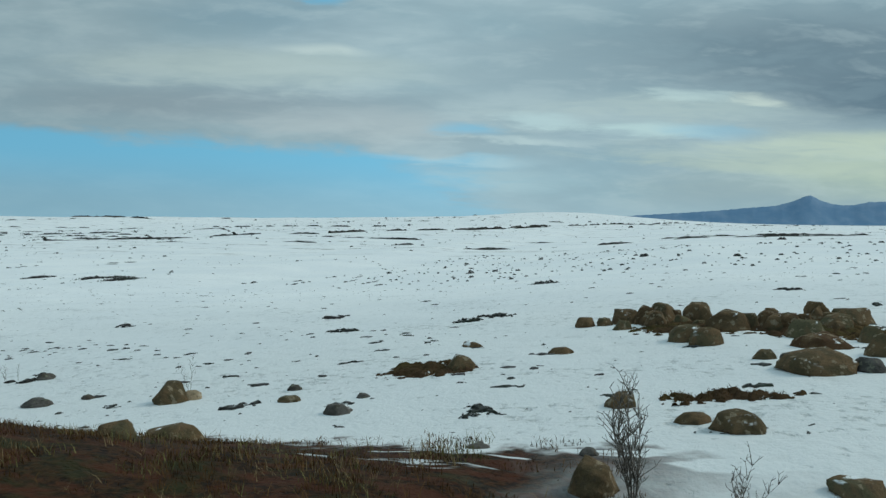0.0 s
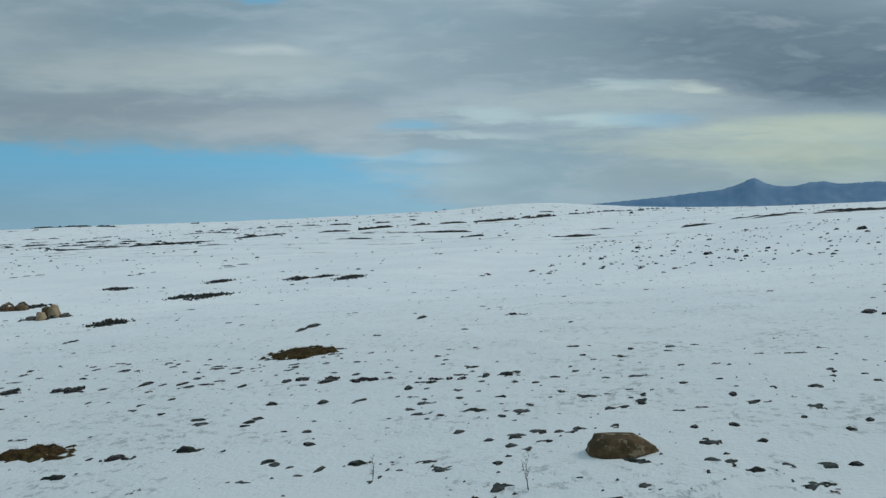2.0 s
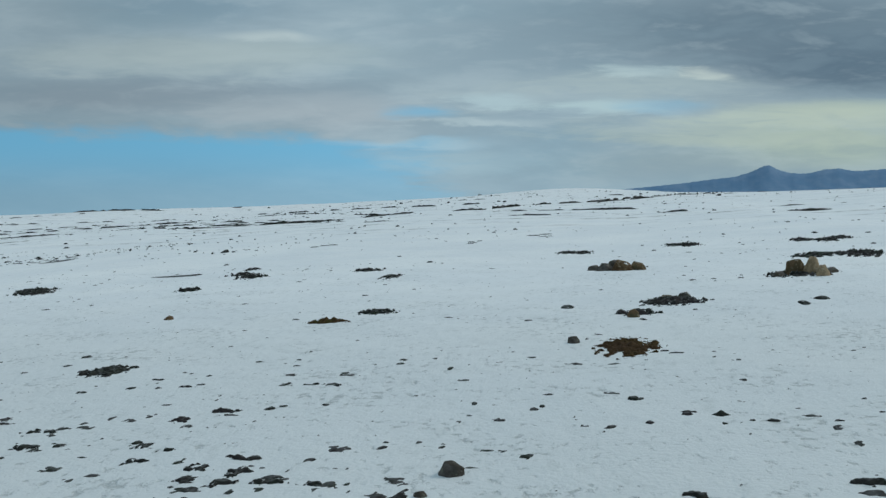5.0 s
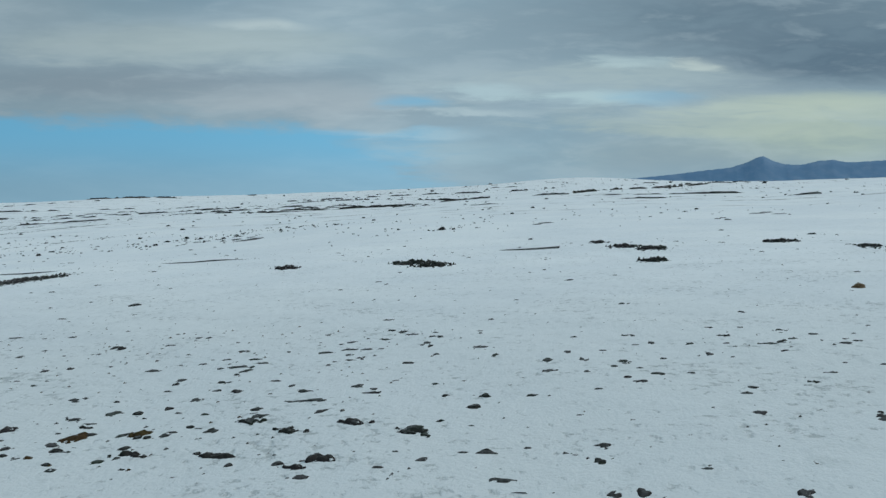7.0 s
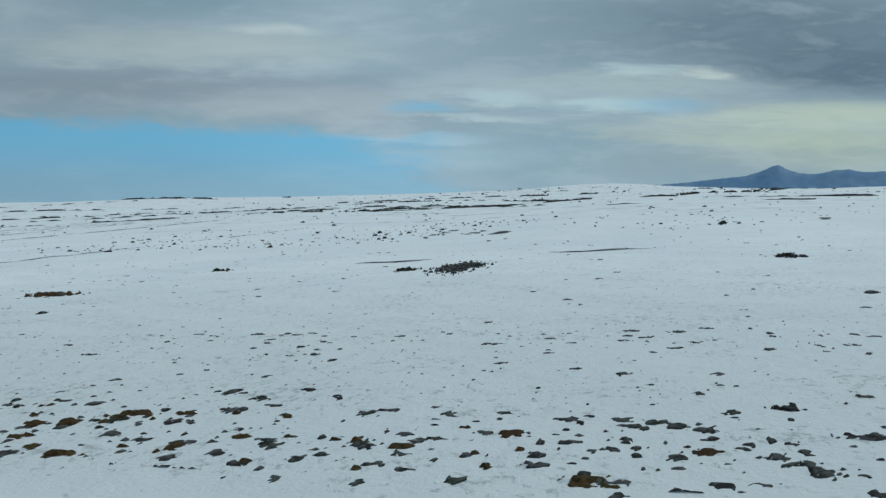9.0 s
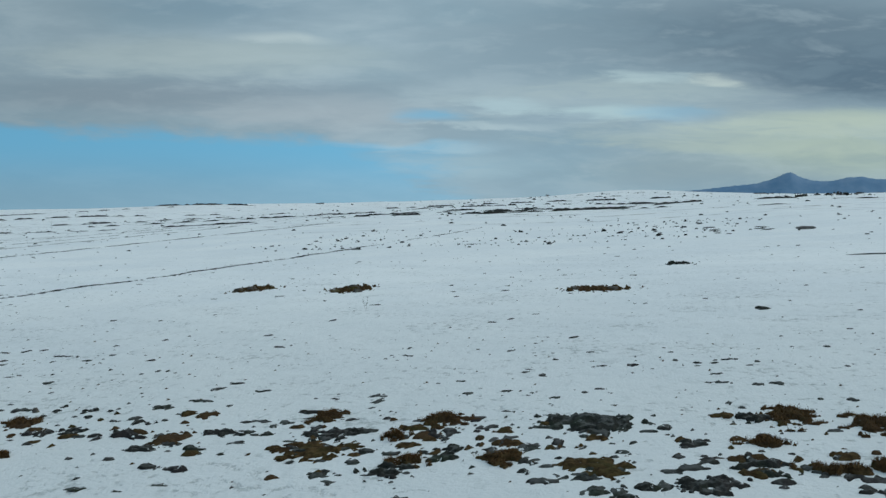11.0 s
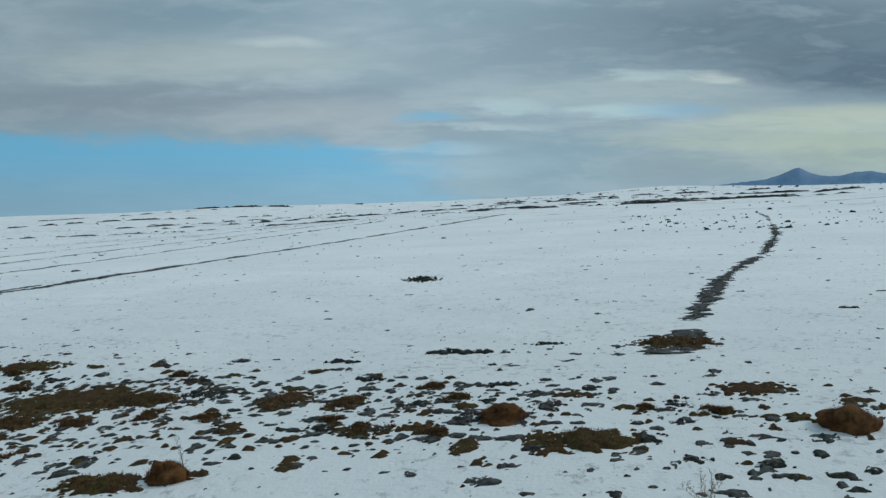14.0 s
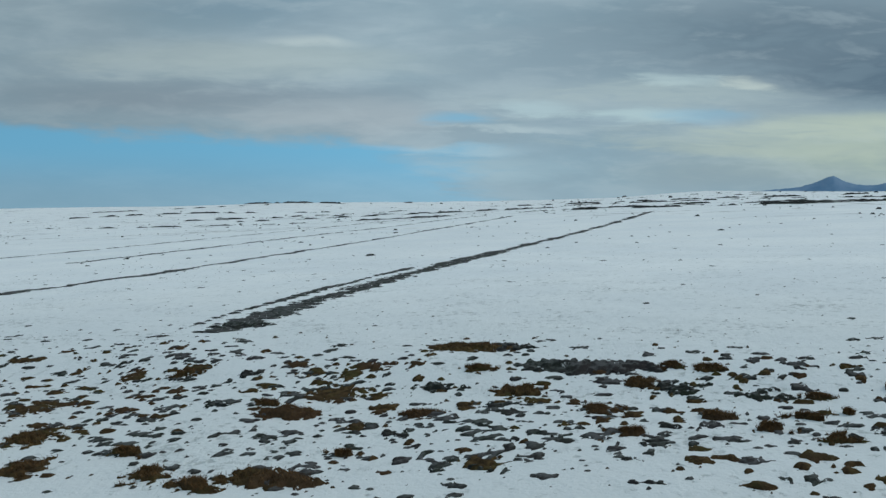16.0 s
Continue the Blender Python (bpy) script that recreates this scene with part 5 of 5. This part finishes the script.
# ---- wheel tracks over the field ----
def track(points, wide, seed, dense=1.0):
    """A rut thawed to the soil, ragged and broken, along a line of places."""
    pts = np.array(points, float)
    run = np.r_[0, np.cumsum(np.hypot(*np.diff(pts, axis=0).T))]
    s = np.arange(0, run[-1], 0.07)
    cx, cy = np.interp(s, run, pts[:, 0]), np.interp(s, run, pts[:, 1])
    k = np.linspace(-1.4, 1.4, 25)
    px, py = cx[:, None] + wide * k, np.repeat(cy[:, None], len(k), 1)
    mask = 0.25 * dense - 0.34 * smooth(14, 50, s)[:, None] - np.abs(k) * 0.85 + 0.55 * waves(s * 0.16, s * 0, seed)[:, None] + 0.85 * waves(px / 0.75, py / 0.30, seed + 3, 4, 0.6) + 0.25
    pz = ground(px, py) + np.where(mask > 0, 0.035 * np.clip(mask * 2, 0, 1) + 0.004, np.maximum(mask * 0.1, -0.03))
    cols = len(k)
    cell = (np.arange(len(s) - 1)[:, None] * cols + np.arange(cols - 1)).ravel()
    quads = np.stack([cell, cell + 1, cell + cols + 1, cell + cols], 1)
    quads = quads[(mask.ravel()[quads] > 0).any(1)]
    used, faces = np.unique(quads, return_inverse=True)
    verts = np.stack([px, py, pz], -1).reshape(-1, 3)[used]
    mesh_object("wheel_track", verts.tolist(), faces.reshape(-1, 4).tolist(), SOIL, label="broken dark wheel rut across the snowy field", category="wheel track", group="wheel ruts over the field", kind="structure")


track(((-160.45, 20.8), (-160.25, 22.2), (-159.7, 26.0), (-158.6, 31.5), (-156.2, 40.0), (-153.5, 55.0), (-150.5, 82.0), (-149.5, 100.0)), 0.40, 1, 0.60)
track(((-161.25, 16.6), (-161.0, 18.0), (-160.8, 19.4)), 0.66, 2, 1.15)
track(((-196.2, 18.5), (-196.0, 24.0), (-195.9, 29.6), (-195.3, 40.6), (-193.9, 56.8), (-191.4, 87.0), (-188.4, 140.0)), 0.62, 3, 1.5)
track(((-197.6, 19.0), (-197.4, 29.8), (-196.8, 37.7)), 0.3, 4, 0.7)
track(((-215.0, 25.9), (-213.0, 39.4), (-213.3, 57.4), (-213.7, 81.0), (-216.0, 153.0)), 0.55, 5, 1.1)
track(((-231.4, 50.8), (-231.1, 77.0), (-228.9, 115.0), (-229.5, 185.0)), 0.6, 6, 1.0)
track(((-253.0, 61.1), (-250.0, 86.0), (-248.0, 144.0), (-250.0, 220.0)), 0.6, 7, 0.9)


# ---- far things on the skyline ----
def shed(x, y, w, d, h, label):
    base = bpy.data.objects.new("shed", None)
    scene.collection.objects.link(base)
    base.matrix_basis = pose(x, y, float(ground(x, y)) - 0.2, 0, 0, 12)
    tagged(base, label, "shed")
    bm = bmesh.new()
    bmesh.ops.create_cube(bm, size=1, matrix=Matrix.Translation((0, 0, h / 2)) @ Matrix.Diagonal((w, d, h, 1)))
    part("wall", bm, SHED_WALL, base)
    bm = bmesh.new()
    v = [bm.verts.new(c) for c in ((-w * .54, -d * .58, h), (w * .54, -d * .58, h), (w * .54, d * .58, h), (-w * .54, d * .58, h), (-w * .5, 0, h * 1.35), (w * .5, 0, h * 1.35))]
    for f in ((0, 1, 5, 4), (1, 2, 5), (2, 3, 4, 5), (3, 0, 4), (3, 2, 1, 0)):
        bm.faces.new([v[k] for k in f])
    part("roof", bm, SHED_ROOF, base)


shed(-400, 606, 6.5, 4.0, 0.75, "low dark shed on the snowy skyline")
shed(-464, 539, 4.0, 3.0, 1.1, "small dark shed on the snowy skyline")


def far_bush(x, y, w, h):
    r = np.random.default_rng(5)
    v, f = [], []
    for _ in range(60):
        a, k = r.uniform(0, 6.283), math.sqrt(r.random())
        cx, cy = x + w / 2 * k * math.cos(a), y + w / 2 * k * math.sin(a)
        cz = float(ground(cx, cy)) + r.uniform(0, h) * (1 - 0.7 * k)
        n, s = len(v), r.uniform(0.25, 0.55)
        v += [(cx - s, cy, cz - s), (cx + s, cy, cz - s), (cx, cy + s, cz - s * 0.5), (cx, cy, cz + s)]
        f += [(n, n + 1, n + 3), (n + 1, n + 2, n + 3), (n + 2, n, n + 3), (n, n + 2, n + 1)]
    mesh_object("bush", v, f, TWIG, label="dark lone bush on the snowy ridge", category="bush", shade=False)


far_bush(-243, 893, 4.5, 2.6)


# ---- rows of stones and earth across the far field ----
def stone_row(points, high, seed, gaps=0.45):
    """A broken low bank of stones along a line of places."""
    pts = np.array(points, float)
    run = np.r_[0, np.cumsum(np.hypot(*np.diff(pts, axis=0).T))]
    s = np.arange(0, run[-1], 0.7)
    cx, cy = np.interp(s, run, pts[:, 0]), np.interp(s, run, pts[:, 1])
    cy = cy + 1.2 * waves(s * 0.05, s * 0, seed + 40)
    h = high * np.clip((share(waves(s * 0.09, s * 0, seed)) - gaps) * 2.2, -0.2, 1) * (0.7 + 0.6 * share(waves(s * 0.8, s * 0, seed + 9)))
    wide = 0.5 + high
    g = np.stack([ground(cx, cy - wide), ground(cx, cy), ground(cx, cy + wide)], 1)
    verts = np.stack([np.stack([cx, cy - wide, g[:, 0] - 0.05], 1), np.stack([cx, cy, g[:, 1] + h], 1), np.stack([cx, cy + wide, g[:, 2] - 0.05], 1)], 1).reshape(-1, 3)
    faces = [(3 * i + k, 3 * i + k + 3, 3 * i + k + 4, 3 * i + k + 1) for i in range(len(s) - 1) if h[i] > 0 or h[i + 1] > 0 for k in (0, 1)]
    mesh_object("stone_row", verts.tolist(), faces, SOIL, label="broken low row of dark stones across the snowfield", category="stone row", group="stone rows on the far field", kind="structure", shade=False)


stone_row(((-71, 252), (-51, 367), (0, 600)), 0.75, 1, 0.2)
stone_row(((-92, 176), (-42, 165), (-4, 161), (30, 175)), 0.35, 2)
stone_row(((-262, 384), (-190, 333), (-120, 300)), 0.55, 3, 0.35)
stone_row(((-175, 177), (-143, 174), (-130, 190)), 0.35, 4, 0.3)
stone_row(((-400, 300), (-357, 318), (-330, 407)), 0.55, 5, 0.4)
stone_row(((-110, 141), (-80, 149), (-50, 140)), 0.32, 6, 0.5)
stone_row(((-200, 225), (-166, 206), (-104, 142)), 0.36, 7, 0.4)
stone_row(((-520, 361), (-420, 400), (-380, 420)), 0.7, 8, 0.3)
stone_row(((-350, 266), (-250, 268), (-215, 262)), 0.5, 9, 0.35)
stone_row(((-219, 217), (-161, 162), (-116, 194)), 0.42, 10, 0.35)
stone_row(((-400, 325), (-265, 273), (-220, 328), (-121, 190), (-95, 191)), 0.45, 11, 0.45)
stone_row(((-95, 195), (-52, 312)), 0.6, 12, 0.3)
stone_row(((-122, 39), (-110, 41.3), (-98, 42.5), (-84, 43)), 0.10, 13, 0.62)
stone_row(((-520, 549), (-464, 542), (-425, 540)), 1.1, 14, 0.12)
stone_row(((-600, 470), (-520, 480), (-470, 500)), 0.6, 15, 0.4)
stone_row(((-160, 420), (-60, 440), (60, 470)), 0.6, 16, 0.55)
stone_row(((-300, 480), (-200, 520), (-120, 560)), 0.5, 17, 0.6)
stone_row(((-40, 125), (0, 152), (40, 160)), 0.35, 18, 0.35)
stone_row(((-300, 200), (-218, 225), (-108, 155)), 0.4, 19, 0.5)
stone_row(((-420, 240), (-330, 215), (-260, 190)), 0.4, 20, 0.45)


# ---- thawed turf and crumbs showing through the snow ----
def clumps(x, y, cell, low, high, cover, seed):
    """How far inside a clump each place lies: one ragged clump of random size, or none, to each cell of the plan."""
    cx, cy = np.floor(x / cell).astype(int), np.floor(y / cell).astype(int)
    i, j = np.meshgrid(np.arange(cx.min() - 1, cx.max() + 2), np.arange(cy.min() - 1, cy.max() + 2))

    def dice(k):
        return SHUFFLE[(SHUFFLE[(SHUFFLE[(i + 41 * seed) % 4096] + j) % 4096] + 7 * k + 3 * seed) % 4096] / 4096

    mx, my = (i + dice(1)) * cell, (j + dice(2)) * cell
    size = np.maximum((low + (high - low) * dice(3) ** 2.2) * (dice(4) < cover(mx, my)), 1e-6)
    long = 0.75 + 0.8 * dice(5)
    rx, ry = size * long, size / long
    best = np.full(x.shape, -1.0)
    for di in (-1, 0, 1):
        for dj in (-1, 0, 1):
            at = (cy + dj - j[0, 0], cx + di - i[0, 0])
            best = np.maximum(best, 1 - np.hypot((x - mx[at]) / rx[at], (y - my[at]) / ry[at]))
    return best


def thaw(name, x0, x1, y0, y1, pitch, layers, cover, high, mat, label, seed):
    """All bare spots of a stretch of field as one uneven skin that comes up through the snow where cover(x, y) lets it."""
    ax, ay = np.arange(x0, x1, pitch), np.arange(y0, y1, pitch * 1.25)
    px, py = np.meshgrid(ax, ay)

    def patchy(x, y):
        return cover(x, y) * (0.30 + 1.4 * share(waves(x / 6.0, y / 3.5, seed + 2, 3)) ** 1.3)

    mask = np.full(px.shape, -1.0)
    for k, (cell, small, big, weight) in enumerate(layers):
        mask = np.maximum(mask, clumps(px, py, cell, small, big, lambda x, y: weight * patchy(x, y), seed + k))
    mask = mask + 1.05 * waves(px / 0.15, py / 0.16, seed + 8, 3, 0.7)
    lift = np.where(mask > 0, high * np.clip(mask * 1.6, 0, 1) ** 0.6 + 0.004 + 0.010 * waves(px / 0.09, py / 0.09, seed + 5, 2), mask * 0.1)
    pz = ground(px, py) + np.clip(lift, -0.03, 0.2)
    cols = len(ax)
    cell = (np.arange(len(ay) - 1)[:, None] * cols + np.arange(cols - 1)).ravel()
    quads = np.stack([cell, cell + 1, cell + cols + 1, cell + cols], 1)
    quads = quads[(mask.ravel()[quads] > 0).any(1)]
    used, faces = np.unique(quads, return_inverse=True)
    verts = np.stack([px, py, pz], -1).reshape(-1, 3)[used]
    return mesh_object(name, verts.tolist(), faces.reshape(-1, 4).tolist(), mat, label=label, category="soil", kind="stuff")


def edge_cover(x, y):
    """Share of bare turf along the field's edge, widest towards the end of the shot."""
    at = np.array((-206, -195, -184, -173, -167, -156, -144, -131, -120, -95, -84), float)
    mid = np.interp(x, at, (12.3, 12.3, 12.3, 12.7, 12.0, 11.6, 10.9, 10.3, 9.9, 9.2, 9.0))
    half = np.interp(x, at, (4.0, 4.0, 3.4, 2.8, 2.7, 2.2, 1.1, 1.2, 1.4, 1.8, 1.7))
    peak = np.interp(x, at, (0.18, 0.19, 0.20, 0.23, 0.24, 0.22, 0.16, 0.16, 0.15, 0.06, 0.0))
    return peak * np.exp(-np.abs((y - mid) / half) ** 3)


thaw("thawed_turf", -206, -84, 8.3, 19, 0.055, ((0.34, 0.05, 0.18, 1.3), (1.3, 0.22, 0.58, 0.65)), edge_cover, 0.045, BROWN, "mats of brown turf and soil breaking through thin snow", 21)
thaw("dark_soil", -206, -84, 8.3, 19, 0.055, ((0.30, 0.03, 0.16, 3.8),), edge_cover, 0.028, SOIL, "clods of dark wet soil breaking through thin snow", 51)
thaw("soil_flecks", -206, 14, 8.0, 18, 0.050, ((0.30, 0.03, 0.13, 1.15),), lambda x, y: 0.085 + 0.05 * (x < -75) * (x > -115) + 0.16 * np.exp(-((x + 24) / 7) ** 2) + 0.14 * np.exp(-((x + 42) / 8) ** 2)
     + 0.30 * np.exp(-((x + 64) / 4) ** 2 - ((y - 9) / 1.5) ** 2), 0.016, SOIL, "flecks of dark soil showing through thin snow", 31)
thaw("soil_flecks", -225, 30, 18, 48, 0.08, ((0.6, 0.03, 0.12, 1.0),), lambda x, y: 0.055 + 0 * x, 0.024, SOIL, "flecks of dark soil showing through thin snow", 41)


def scatter(number, x0, x1, y0, y1, size, chance, high):
    for _ in range(number):
        x, y = rng.uniform(x0, x1), rng.uniform(y0, y1)
        if rng.uniform() < chance * (0.25 + 1.5 * max(0.0, noise.noise(Vector((x * 0.05, y * 0.04, 3))) + 0.28)):
            w = size * rng.lognormal(0, 0.5)
            fleck(x, y, w, w * rng.uniform(0.6, 1.5), w * high)


scatter(1500, -240, 30, 46, 100, 0.20, 0.6, 0.16)
scatter(1000, -30, 24, 52, 105, 0.22, 0.9, 0.26)
scatter(700, -165, -95, 60, 100, 0.22, 0.8, 0.30)
scatter(2000, -460, 70, 95, 330, 0.42, 0.6, 0.26)
scatter(800, -620, 120, 300, 800, 0.85, 0.5, 0.34)
mesh_object("field_stones", crumbs["v"], crumbs["f"], SOIL, label="small dark stones and crumbs scattered over the snow", category="stones", kind="stuff", shade=False)

# dead grass along the crest of the road bank, thick in tufts
for number, high, mat, seed, least, label in ((60000, 0.045, TURF, 77, -0.1, "dead brown grass along the earthy road bank"), (16000, 0.10, STRAW, 78, 0.22, "straw-coloured grass tufts along the road bank"),
                                              (16000, 0.09, OLIVE, 80, 0.20, "olive grass tufts along the road bank"), (14000, 0.09, FUR, 79, 0.15, "rust-brown grass tufts along the road bank")):
    feet = np.stack([rng.uniform(-21, 1.5, number), rng.uniform(4.4, 8.4, number)], 1)
    thick = waves(feet[:, 0] * 1.1, feet[:, 1] * 1.3, seed) - 0.5 * smooth(-1.5, 1.0, feet[:, 0]) - 0.7 * smooth(7.0, 8.2, feet[:, 1])
    feet = feet[thick > least]
    bv, bf = blades(np.c_[feet, ground(feet[:, 0], feet[:, 1])], high, seed, 1.6, 0.0032)
    mesh_object("bank_grass", bv, bf, mat, label=label, category="grass", kind="stuff", shade=False)
